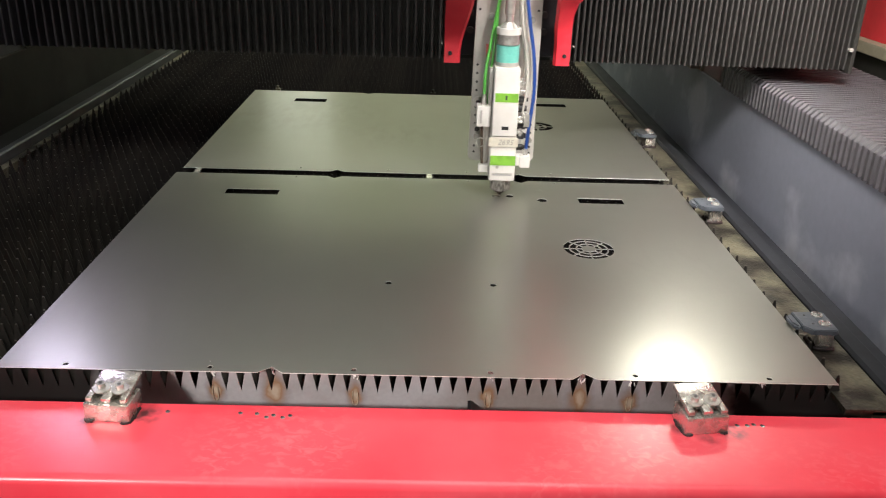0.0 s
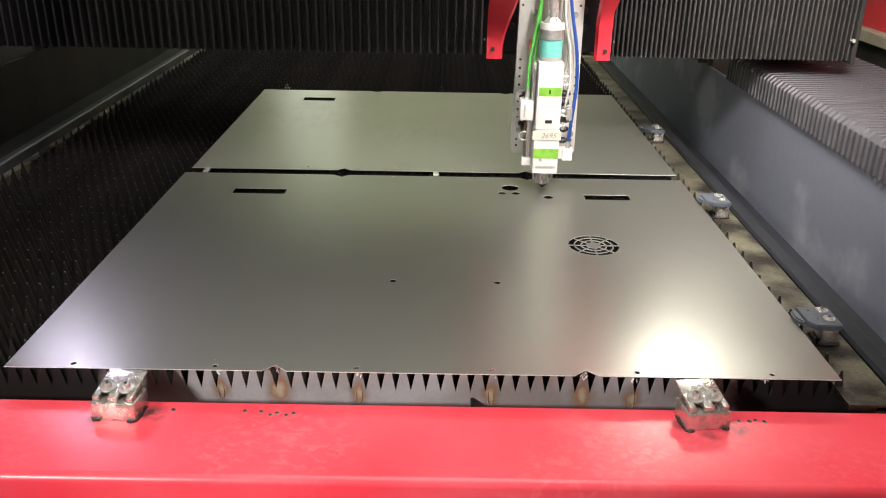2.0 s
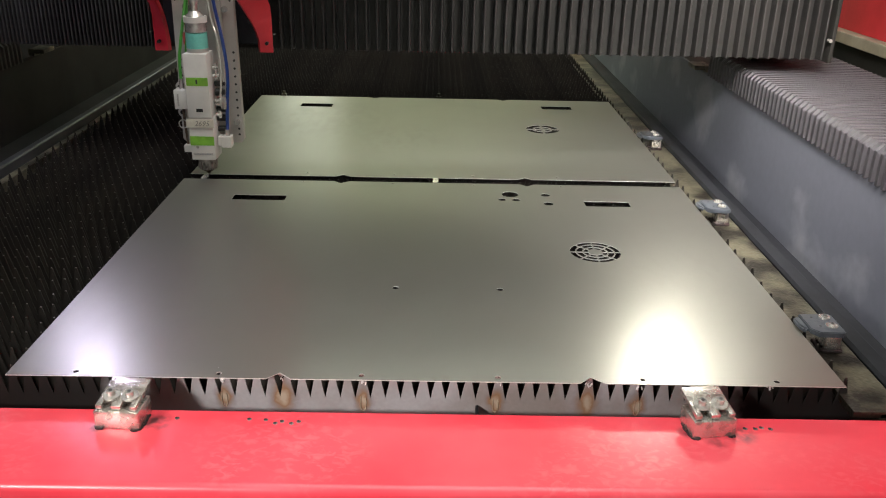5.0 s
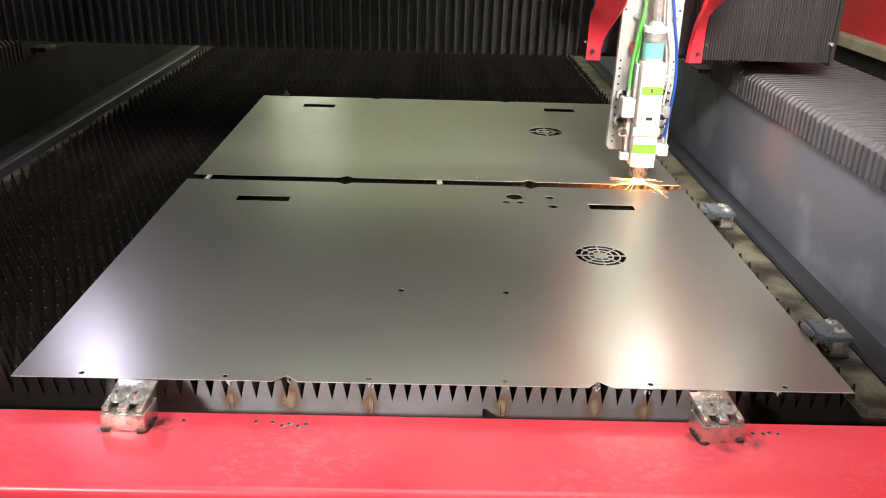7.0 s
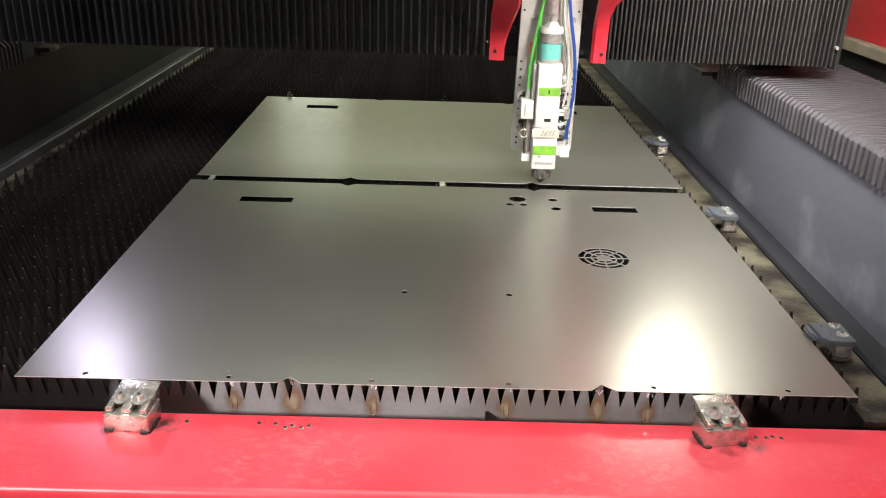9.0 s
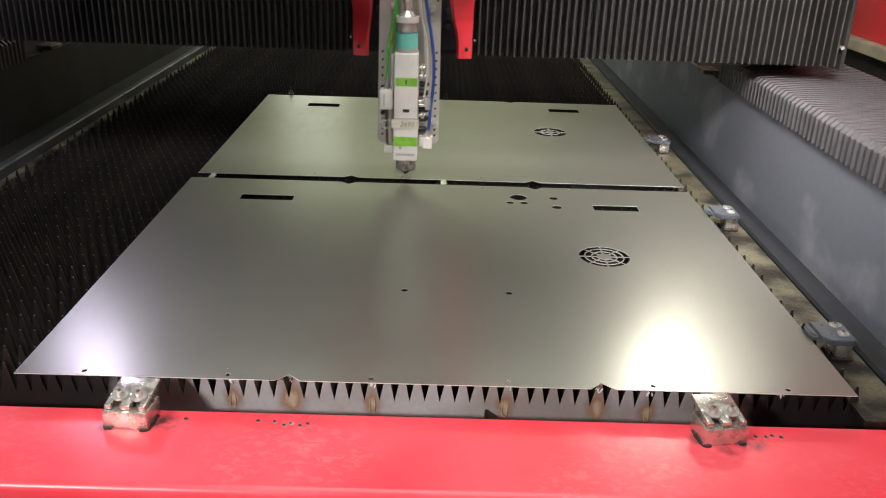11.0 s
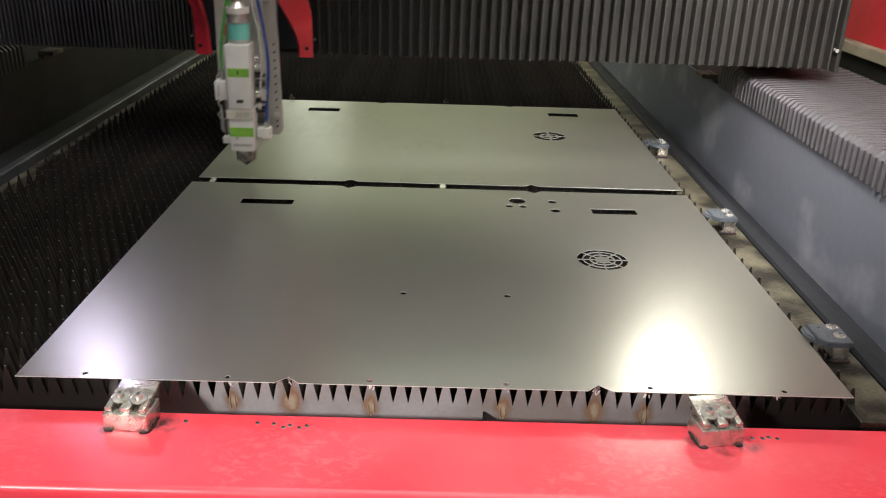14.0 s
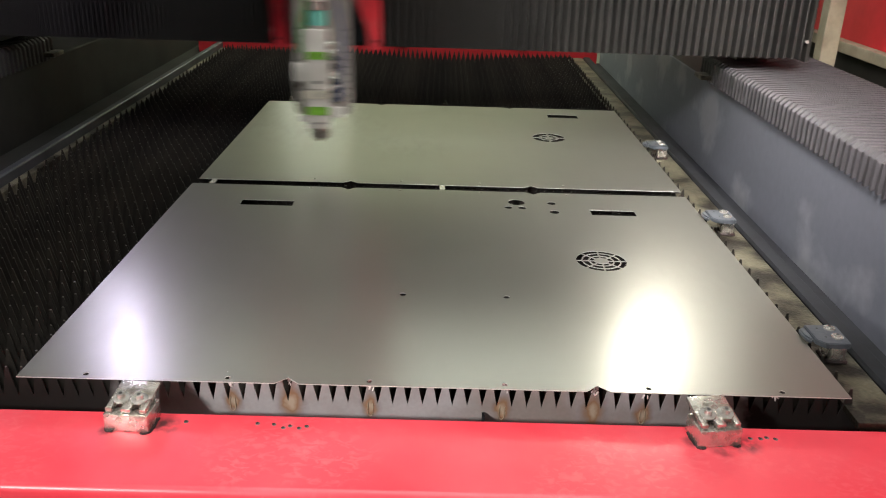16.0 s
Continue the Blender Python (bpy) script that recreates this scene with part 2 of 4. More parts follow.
# the left stretch is cast shade put into the slat's colour
shaded_burnt_ends(FRONT_SLAT, ((0.175, 0.115), (1.080, 1.115)))
heat_tinted(FRONT_SLAT, [(x, z + 0.010, 0.026 if k in (1, 4) else 0.019) for k, (x, z) in enumerate(BURNT[:-1])])
SCORCH = mat("scorched_steel", (0.50, 0.41, 0.30), 0.4, 0.3, (0.36, 0.27, 0.19), 50, 300, 0.2, spread=0.2)
SILVER = mat("silver_spatter", (0.88, 0.87, 0.85), 0.45, 0.1, (0.6, 0.58, 0.56), 300, 600)
RUST = mat("rusty_bar", (0.16, 0.145, 0.10), 0.42, 0.5, (0.022, 0.018, 0.013), 13, 160, 0.6, spread=0.4, patch=(0.40, 0.60), detail=8.0)
GREY_BLUE = mat("grey_blue_paint", (0.128, 0.134, 0.164), 0.56, 0.0, (0.205, 0.21, 0.24), 3.4, 40, 0.03, spec=0.3, spread=0.10, patch=(0.53, 0.62), detail=7.0)
RAIL = mat("dark_grey_rail", (0.013, 0.0135, 0.017), 0.62, 0.0, (0.008, 0.0082, 0.010), 9, 80, 0.08, spec=0.22, spread=0.25)
RAIL_WORN = mat("worn_grey_rail", (0.040, 0.042, 0.048), 0.45, 0.1, (0.02, 0.021, 0.024), 6, 80, 0.08, spread=0.2)
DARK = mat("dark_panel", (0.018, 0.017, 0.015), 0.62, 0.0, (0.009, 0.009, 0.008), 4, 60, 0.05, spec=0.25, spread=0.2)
PIT = mat("dusty_pit", (0.02, 0.017, 0.014), 0.9, 0, (0.01, 0.009, 0.008), 5, 70, 0.2, spread=0.3)
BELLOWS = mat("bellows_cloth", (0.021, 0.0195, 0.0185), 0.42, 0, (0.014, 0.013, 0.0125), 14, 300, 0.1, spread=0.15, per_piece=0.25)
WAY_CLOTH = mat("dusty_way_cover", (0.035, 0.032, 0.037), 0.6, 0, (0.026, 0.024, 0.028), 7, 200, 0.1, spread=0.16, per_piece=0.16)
TIP = mat("worn_bare_tip", (0.13, 0.115, 0.10), 0.42, 0.4, (0.05, 0.042, 0.035), 40, 300)
CLAMP = mat("worn_block_steel", (0.70, 0.66, 0.61), 0.27, 0.85, (0.30, 0.26, 0.22), 38, 240, 0.25, spread=0.25, patch=(0.46, 0.68))
CLAMP_BLUE = mat("blue_grey_clamp", (0.085, 0.095, 0.112), 0.42, 0.1, (0.05, 0.058, 0.07), 40, 200, 0.15, spread=0.2)
CHROME = mat("bright_screw_steel", (0.72, 0.70, 0.66), 0.2, 0.7, (0.5, 0.48, 0.44), 90, 400, 0.05)
WELD = mat("weld_soot", (0.025, 0.018, 0.018), 0.7, 0.3, (0.06, 0.03, 0.03), 80, 300, 0.6, spread=0.4)
HEAD = mat("white_head_enamel", (0.66, 0.64, 0.61), 0.32, 0.0, (0.58, 0.56, 0.53), 12, 200, 0.02, spread=0.04)
ALU = mat("anodised_plate", (0.47, 0.45, 0.42), 0.38, 0.3, (0.38, 0.36, 0.335), 9, 200, 0.04, spread=0.06)
GREEN = mat("green_label", (0.20, 0.46, 0.045), 0.45, scale=30.0)
TEAL = mat("teal_collar", (0.18, 0.58, 0.50), 0.35, 0.2, (0.14, 0.5, 0.43), 30, 200)
GREEN_HOSE = mat("green_hose", (0.075, 0.34, 0.05), 0.35)
BLUE_HOSE = mat("blue_hose", (0.009, 0.048, 0.23), 0.35)
CLEAR_HOSE = mat("clear_hose", (0.55, 0.53, 0.48), 0.2, 0.2)
BRASS = mat("nozzle_bronze", (0.20, 0.15, 0.11), 0.4, 0.9, (0.08, 0.06, 0.05), 60, 300)
SOCKET_STEEL = mat("dull_nut_steel", (0.50, 0.47, 0.44), 0.34, 0.8, (0.14, 0.13, 0.12), 70, 300, 0.1)
BLACK = mat("black_part", (0.012, 0.012, 0.012), 0.5)
INK = mat("dark_ink", (0.03, 0.03, 0.035), 0.6)
PENCIL = mat("grey_pencil", (0.20, 0.19, 0.175), 0.6)
STICKER = mat("red_sticker", (0.55, 0.10, 0.09), 0.5)
FADED = mat("faded_print", (0.33, 0.34, 0.35), 0.5)
TAPE = mat("masking_tape", (0.58, 0.55, 0.46), 0.6, 0, (0.50, 0.47, 0.39), 30, 200, 0.05)
CREAM = mat("cream_paint", (0.30, 0.265, 0.19), 0.5, 0, (0.20, 0.17, 0.12), 8, 80, 0.03)
PALE = mat("pale_green_grey_paint", (0.40, 0.42, 0.33), 0.6, 0, (0.33, 0.35, 0.27), 2, 60, 0.03)
FLOOR = mat("hall_concrete", (0.22, 0.21, 0.20), 0.7, 0, (0.15, 0.145, 0.14), 2, 50, 0.1)
PLASTER = mat("hall_wall_paint", (0.62, 0.62, 0.60), 0.8, 0, (0.52, 0.52, 0.50), 2, 50, 0.05)
LAMP = glow("lamp_glow", (1.0, 0.96, 0.86), 100)
FILL_GLOW = glow("added_dim_glow", (1.0, 0.97, 0.88), 9)
LAMP_BLUE = glow("lamp_glow_cold", (0.78, 0.71, 1.0), 46)
BACK_GLOW = glow("tube_glow", (0.95, 1.0, 0.86), 5)
FIRE = glow("molten_white", (1.0, 0.74, 0.36), 90)
STREAK_HOT = glow("spark_yellow", (1.0, 0.60, 0.24), 11)
STREAK = glow("spark_orange", (1.0, 0.34, 0.085), 6)
STREAK_FAINT = glow("spark_faint", (1.0, 0.34, 0.09), 4.5)
EMBER = glow("ember_orange", (1.0, 0.30, 0.05), 550)


# ---------- mesh tools ----------
def box(bm, x0, x1, y0, y1, z0, z1, bevel=0.0):
    r = bmesh.ops.create_cube(bm, size=1.0)
    vs = r["verts"]
    for v in vs:
        v.co = Vector((x0 + (v.co.x + 0.5) * (x1 - x0), y0 + (v.co.y + 0.5) * (y1 - y0), z0 + (v.co.z + 0.5) * (z1 - z0)))
    if bevel:
        es = {e for v in vs for e in v.link_edges}
        vs = list({v for f in bmesh.ops.bevel(bm, geom=list(es), offset=bevel, segments=2, affect="EDGES", profile=0.6)["faces"] for v in f.verts})
    return vs


def cyl(bm, a, b, r0, r1=None, n=20, caps=True):
    a, b = Vector(a), Vector(b)
    m = Matrix.Translation((a + b) / 2) @ (b - a).to_track_quat("Z", "Y").to_matrix().to_4x4()
    return bmesh.ops.create_cone(bm, cap_ends=caps, segments=n, radius1=r0, radius2=r0 if r1 is None else r1, depth=(b - a).length, matrix=m)["verts"]


def tube(bm, pts, r, n=8):
    pts = [Vector(p) for p in pts]
    rings = []
    for i, p in enumerate(pts):
        d = (pts[min(i + 1, len(pts) - 1)] - pts[max(i - 1, 0)]).normalized()
        q = d.to_track_quat("Z", "Y").to_matrix()
        rings.append([bm.verts.new(p + q @ Vector((r * math.cos(k * 2 * math.pi / n), r * math.sin(k * 2 * math.pi / n), 0))) for k in range(n)])
    for a, b in zip(rings, rings[1:]):
        for k in range(n):
            bm.faces.new((a[k], a[(k + 1) % n], b[(k + 1) % n], b[k]))
    bm.faces.new(rings[0][::-1])
    bm.faces.new(rings[-1])


def bend(points, steps=10):
    """A smooth line through the points."""
    p = [Vector(q) for q in points]
    p = [2 * p[0] - p[1], *p, 2 * p[-1] - p[-2]]
    out = []
    for i in range(1, len(p) - 2):
        for k in range(steps):
            s = k / steps
            out.append(0.5 * (2 * p[i] + (p[i + 1] - p[i - 1]) * s + (2 * p[i - 1] - 5 * p[i] + 4 * p[i + 1] - p[i + 2]) * s**2 + (3 * p[i] - p[i - 1] - 3 * p[i + 1] + p[i + 2]) * s**3))
    return [*out, p[-2]]


def prism(bm, outline, axis, lo, hi):
    """Extrudes an outline of 2D points along an axis."""
    def at(p, d):
        return {"x": (d, p[0], p[1]), "y": (p[0], d, p[1]), "z": (p[0], p[1], d)}[axis]
    a, b = [bm.verts.new(at(p, lo)) for p in outline], [bm.verts.new(at(p, hi)) for p in outline]
    bm.faces.new(a)
    bm.faces.new(b[::-1])
    for k in range(len(a)):
        bm.faces.new((a[k], b[k], b[(k + 1) % len(a)], a[(k + 1) % len(a)]))


def mesh_of(name, bm, material, smooth=False):
    bmesh.ops.recalc_face_normals(bm, faces=bm.faces[:])
    me = bpy.data.meshes.new(name)
    bm.to_mesh(me)
    bm.free()
    me.materials.append(material)
    if smooth:
        me.shade_smooth()
        me.set_sharp_from_angle(angle=radians(35))
    return me


def part(name, bm, material, parent, label="", smooth=False):
    ob = new(name, mesh_of(name, bm, material, smooth))
    ob.parent = parent
    return tagged(ob, label)


def thing(name, bm, material, label, category, group="", kind="", smooth=False):
    return tagged(new(name, mesh_of(name, bm, material, smooth)), label, category, group, kind)


def empty(name, at, label, category, group=""):
    ob = new(name)
    ob.location = at
    return tagged(ob, label, category, group)


def make(fn):
    bm = bmesh.new()
    fn(bm)
    return bm


def boxes(*rows):
    bm = bmesh.new()
    for r in rows:
        box(bm, *r)
    return bm


# ---------- large structure ----------
BED_L, BED_R, BED_END = -0.465, 1.292, 3.22
WALL_R, WALL_L = 1.50, -0.68


def structure():
    s = dict(kind="structure")
    thing("floor", boxes((-4, 4.6, -4, 6, -0.95, -0.90)), FLOOR, "grey concrete hall floor", "floor", **s)
    thing("wall_front", boxes((-4, 4.6, -4.1, -4, -0.9, 4)), PLASTER, "plain hall wall behind the open front", "wall", **s)
    thing("wall_left", boxes((-4.1, -4, -4, 6, -0.9, 4)), PLASTER, "plain hall wall", "wall", **s)
    thing("wall_right", boxes((4.6, 4.7, -4, 6, -0.9, 4)), PLASTER, "plain hall wall", "wall", **s)
    thing("wall_back", boxes((-4, 4.6, 6, 6.1, -0.9, 4)), PLASTER, "plain hall wall beyond the machine", "wall", **s)
    thing("ceiling", boxes((-4.1, 4.7, -4.1, 6.1, 4, 4.1)), PLASTER, "plain hall ceiling", "ceiling", **s)
    # pit under the slats
    thing("pit_floor", boxes((BED_L, BED_R + 0.22, -0.02, BED_END, -0.62, -0.60)), PIT, "dusty dark collecting pit under the slats", "pit", **s)


def machine_frame():
    f = empty("machine_frame", (0, 0, -0.9), "red and grey-blue welded frame of the laser cutter", "machine frame")

    def P(name, bm, m, label="", smooth=False):
        ob = part(name, bm, m, f, label, smooth)
        ob.location = (0, 0, 0.9)
        return ob

    # red front beam: folded sheet with a rounded front edge
    arc = [(-0.186 - 0.012 * math.sin(a), -0.052 + 0.012 * math.cos(a)) for a in [k * math.pi / 12 for k in range(7)]]
    bm = bmesh.new()
    prism(bm, [(-0.027, -0.09), (-0.027, -0.04), *arc, (-0.198, -0.55), (-0.16, -0.55), (-0.16, -0.09)], "x", -1.2, 2.3)
    P("front_beam", bm, RED, "glossy red painted front beam with handling scuffs", True)
    P("front_plinth", boxes((-1.2, 2.3, -0.16, -0.10, -0.9, -0.5)), RED_DULL)
    # right hand side: bar, rail and wall
    bm = bmesh.new()
    box(bm, 1.258, 1.339, -0.02, BED_END, -0.042, -0.030, 0.002)
    box(bm, 1.300, 1.338, -0.02, BED_END, -0.60, -0.034)
    P("slat_bar", bm, RUST, "rusty steel bar holding the slat ends", True)
    bm = bmesh.new()
    prism(bm, [(1.348, -0.60), (1.348, -0.036), (1.353, -0.030), (1.380, -0.030), (1.390, -0.040), (1.390, -0.085), (1.42, -0.085), (1.42, -0.60)], "y", -0.02, 3.6)
    P("rail", bm, RAIL, "dark grey steel rail beside the bed")
    bm = bmesh.new()
    box(bm, 1.42, WALL_R, -0.02, 3.6, -0.60, -0.118)
    box(bm, 1.424, 1.438, -0.02, 3.6, -0.118, -0.080, 0.004)
    P("gutter", bm, RAIL)
    P("side_wall", boxes((WALL_R, WALL_R + 0.03, -0.20, 3.6, -0.60, 0.162, 0.004)), GREY_BLUE, "grey-blue painted side wall with pale stains")
    P("wall_ledge", boxes((WALL_R + 0.004, WALL_R + 0.38, -0.20, 3.6, 0.154, 0.164)), DARK)
    # left hand side, its deep shade put into the dark colour of wall and gutter
    bm = bmesh.new()
    box(bm, -0.492, BED_L - 0.004, -0.02, BED_END, -0.060, -0.030, 0.003)
    P("slat_bar", bm, RUST, "rusty steel bar holding the slat ends", True)
    bm = bmesh.new()
    prism(bm, [(-0.494, -0.60), (-0.494, -0.008), (-0.498, -0.004), (-0.516, -0.004), (-0.520, -0.008), (-0.520, -0.06), (-0.60, -0.06), (-0.60, -0.60)], "y", -0.02, 3.6)
    P("rail", bm, RAIL_WORN, "worn grey steel rail")
    P("side_wall", boxes((WALL_L - 0.03, WALL_L, -0.20, 3.6, -0.60, 0.162, 0.004)), DARK, "side wall painted dark in place of its shade")
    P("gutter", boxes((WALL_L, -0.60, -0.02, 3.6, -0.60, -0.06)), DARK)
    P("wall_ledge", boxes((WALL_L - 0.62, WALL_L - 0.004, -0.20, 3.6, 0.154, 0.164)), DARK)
    # far beam
    P("far_beam", boxes((-0.62, 1.42, BED_END + 0.03, BED_END + 0.13, -0.60, 0.012, 0.004)), RED_DULL, "red painted far beam of the bed")
    return f


def enclosure():
    e = empty("enclosure", (0, 0, -0.9), "red sheet metal enclosure with cream frame and dark lining", "machine enclosure")

    def P(name, bm, m, label=""):
        part(name, bm, m, e, label).location = (0, 0, 0.9)

    P("side_panel", boxes((2.14, 2.17, -0.9, 3.7, 0.247, 1.75)), RED_DULL, "red painted side panel")
    P("lower_panel", boxes((2.14, 2.17, -0.9, 3.7, -0.9, 0.205)), DARK, "black lower side panel")
    P("cream_strip", boxes((2.10, 2.16, -0.9, 3.7, 0.206, 0.246, 0.004)), CREAM, "cream painted frame strip")
    P("cream_post", boxes((1.99, 2.05, 1.98, 2.04, -0.9, 1.75, 0.004)), CREAM, "cream painted upright post")
    P("tube_light", boxes((-0.28, 0.06, 3.655, 3.695, 0.44, 0.56, 0.004)), BACK_GLOW, "glowing tube light on the back panel")
    # left panel: shade put into its colour, its red counterpart stands opposite
    P("side_panel", boxes((-1.36, -1.33, -0.9, 3.7, -0.9, 1.75)), DARK, "side panel painted dark in place of its shade")
    # unseen panel, pale so that the far sheet reflects something bright
    P("back_panel", boxes((-1.33, 2.14, 3.7, 3.73, -0.9, 1.75)), PALE, "unseen pale green-grey back panel that brightens the far sheet")


# ---------- slats ----------
PITCH, VALLEY, ROW = 0.0231, -0.051, 0.0513


def slat_mesh(name, seed, material, chips):
    """Saw-toothed strip, 2 mm thick, with bare worn tips."""
    rnd = random.Random(seed)
    bm = bmesh.new()
    x = 0.4205 - round((0.4205 - BED_L) / PITCH) * PITCH
    if x < BED_L:
        x += PITCH
    cols = []
    while x < BED_R - PITCH:
        cols.append(x)
        x += PITCH
    tips = []

    def plate(pts):
        a, b = [bm.verts.new((px, -0.001, pz)) for px, pz in pts], [bm.verts.new((px, 0.001, pz)) for px, pz in pts]
        fs = [bm.faces.new(a), bm.faces.new(b[::-1])]
        for k in range(len(a)):
            fs.append(bm.faces.new((a[k], b[k], b[(k + 1) % len(a)], a[(k + 1) % len(a)])))
        return fs

    plate([(BED_L, -0.17), (BED_R, -0.17), (BED_R, VALLEY), (BED_L, VALLEY)])
    for xv in cols:
        top = -0.0014 - (rnd.random() ** 5) * chips
        xt, w = xv + PITCH / 2 + rnd.uniform(-0.0006, 0.0006), rnd.uniform(0.0009, 0.0016)
        cut = top - 0.0016
        f = (cut - VALLEY) / (top - VALLEY)
        plate([(xv, VALLEY), (xv + PITCH, VALLEY), (xv + PITCH + (xt + w - xv - PITCH) * f, cut), (xv + (xt - w - xv) * f, cut)])
        tips += plate([(xv + (xt - w - xv) * f, cut), (xv + PITCH + (xt + w - xv - PITCH) * f, cut), (xt + w, top), (xt - w, top)])
    for fc in tips:
        fc.material_index = 1
    me = mesh_of(name, bm, material)
    me.materials.append(TIP)
    return me


def slats():
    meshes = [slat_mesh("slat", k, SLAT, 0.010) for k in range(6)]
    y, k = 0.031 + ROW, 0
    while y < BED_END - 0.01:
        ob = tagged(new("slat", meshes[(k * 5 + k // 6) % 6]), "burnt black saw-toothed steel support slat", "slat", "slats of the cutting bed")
        ob.location = (0, y, 0)
        y, k = y + ROW, k + 1
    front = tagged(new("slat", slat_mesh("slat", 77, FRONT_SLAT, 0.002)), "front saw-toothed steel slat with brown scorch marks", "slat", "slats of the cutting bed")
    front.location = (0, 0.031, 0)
    # burnt-through drops and spatter under the sheet's edge holes
    for k, (x, z) in enumerate(BURNT):
        rnd = random.Random(int(x * 1000))
        if k not in (1, 4, 6):
            wide = rnd.uniform(0.0034, 0.0046)
            loop = bend([(x - wide * 0.8, -0.0013, z + 0.018), (x - wide, -0.0015, z + 0.006), (x - wide * 0.8, -0.0015, z - 0.004), (x, -0.0015, z - 0.007), (x + wide * 0.8, -0.0015, z - 0.003), (x + wide, -0.0015, z + 0.007), (x + wide * 0.8, -0.0013, z + 0.016)], 5)
            bm = bmesh.new()
            tube(bm, loop, 0.0008, 6)
            part("heat_drop", bm, SCORCH, front, "pale ridge of a run of melted steel", True)
        for _ in range(9):
            bm = bmesh.new()
            cx, cz, r = x + rnd.gauss(0, 0.0034), rnd.uniform(-0.026, -0.003), rnd.uniform(0.0016, 0.0034)
            bmesh.ops.create_icosphere(bm, subdivisions=1, radius=r, matrix=Matrix.Translation((cx, -0.0022, cz)) @ Matrix.Rotation(rnd.uniform(-0.7, 0.7), 4, "Y") @ Matrix.Diagonal((0.5, 0.5, 1.6, 1)))
            part("spatter", bm, SILVER, front, "silver melted spatter")
    # stub between beam and first slat
    thing("divider_plate", boxes((0.698, 0.702, -0.026, 0.028, -0.16, -0.060)), RAIL, "thin dark steel divider plate below the front slat", "divider")


# ---------- sheets ----------
def circle(cx, cy, r, n=24):
    return [(cx + r * math.cos(2 * math.pi * k / n), cy + r * math.sin(2 * math.pi * k / n)) for k in range(n)]


def rect(x0, x1, y0, y1):
    return [(x0, y0), (x1, y0), (x1, y1), (x0, y1)]


def fan_holes(cx, cy, rings=((0.0150, 0.0240), (0.0270, 0.0380), (0.0408, 0.0515)), spokes=8, bar=0.0012):
    holes = []
    for r0, r1 in rings:
        for q in range(spokes):
            step = 360 / spokes
            g = bar / r0
            a0, a1 = radians(q * step) + g, radians(q * step + step) - g
            k = 7
            holes.append([(cx + r1 * math.cos(a0 + (a1 - a0) * i / k), cy + r1 * math.sin(a0 + (a1 - a0) * i / k)) for i in range(k + 1)] + [(cx + r0 * math.cos(a1 + (a0 - a1) * i / k), cy + r0 * math.sin(a1 + (a0 - a1) * i / k)) for i in range(k + 1)])
    return holes


def sheet(name, outline, holes, label):
    from mathutils.geometry import delaunay_2d_cdt
    verts, edges = [], []
    for loop in (outline, *holes):
        n0 = len(verts)
        verts += [Vector(p) for p in loop]
        edges += [(n0 + k, n0 + (k + 1) % len(loop)) for k in range(len(loop))]
    xs, ys = [p[0] for p in outline], [p[1] for p in outline]
    verts += [Vector((min(xs) + 0.031 + 0.045 * i, min(ys) + 0.027 + 0.045 * j)) for i in range(27) for j in range(20)]
    v, _, faces, *_ = delaunay_2d_cdt(verts, edges, [], 0, 1e-6)

    def within(p, loop):
        odd = False
        for (ax, ay), (bx, by) in zip(loop, loop[1:] + loop[:1]):
            if (ay > p[1]) != (by > p[1]) and p[0] < ax + (p[1] - ay) * (bx - ax) / (by - ay):
                odd = not odd
        return odd

    kept, rim = [], {}
    for f in faces:
        a, b, c = (v[k] for k in f)
        mid = (a + b + c) / 3
        if within(mid, outline) and not any(within(mid, h) for h in holes):
            kept.append(tuple(f) if (b - a).cross(c - a) > 0 else tuple(f[::-1]))
    for f in kept:
        for k in range(3):
            rim[(f[k], f[(k + 1) % 3])] = True
    n, thick = len(v), 0.0012
    walls = [(b, a, a + n, b + n) for a, b in rim if (b, a) not in rim]
    me = bpy.data.meshes.new(name)
    me.from_pydata([(p.x, p.y, 0.0) for p in v] + [(p.x, p.y, -thick) for p in v], [], kept + [tuple(q + n for q in f[::-1]) for f in kept] + walls)
    me.materials.append(SHEET)
    me.materials.append(EDGE)
    for f in me.polygons:
        f.material_index = 1 if len(f.vertices) == 4 else 0
    return tagged(new(name, me), label, "metal sheet", "cut sheets on the bed")


SLUGS = ((0.792, 0.818, 0.0066, 0.55), (0.814, 0.857, 0.0205, 1.62), (0.900, 0.857, 0.0112, 2.78))


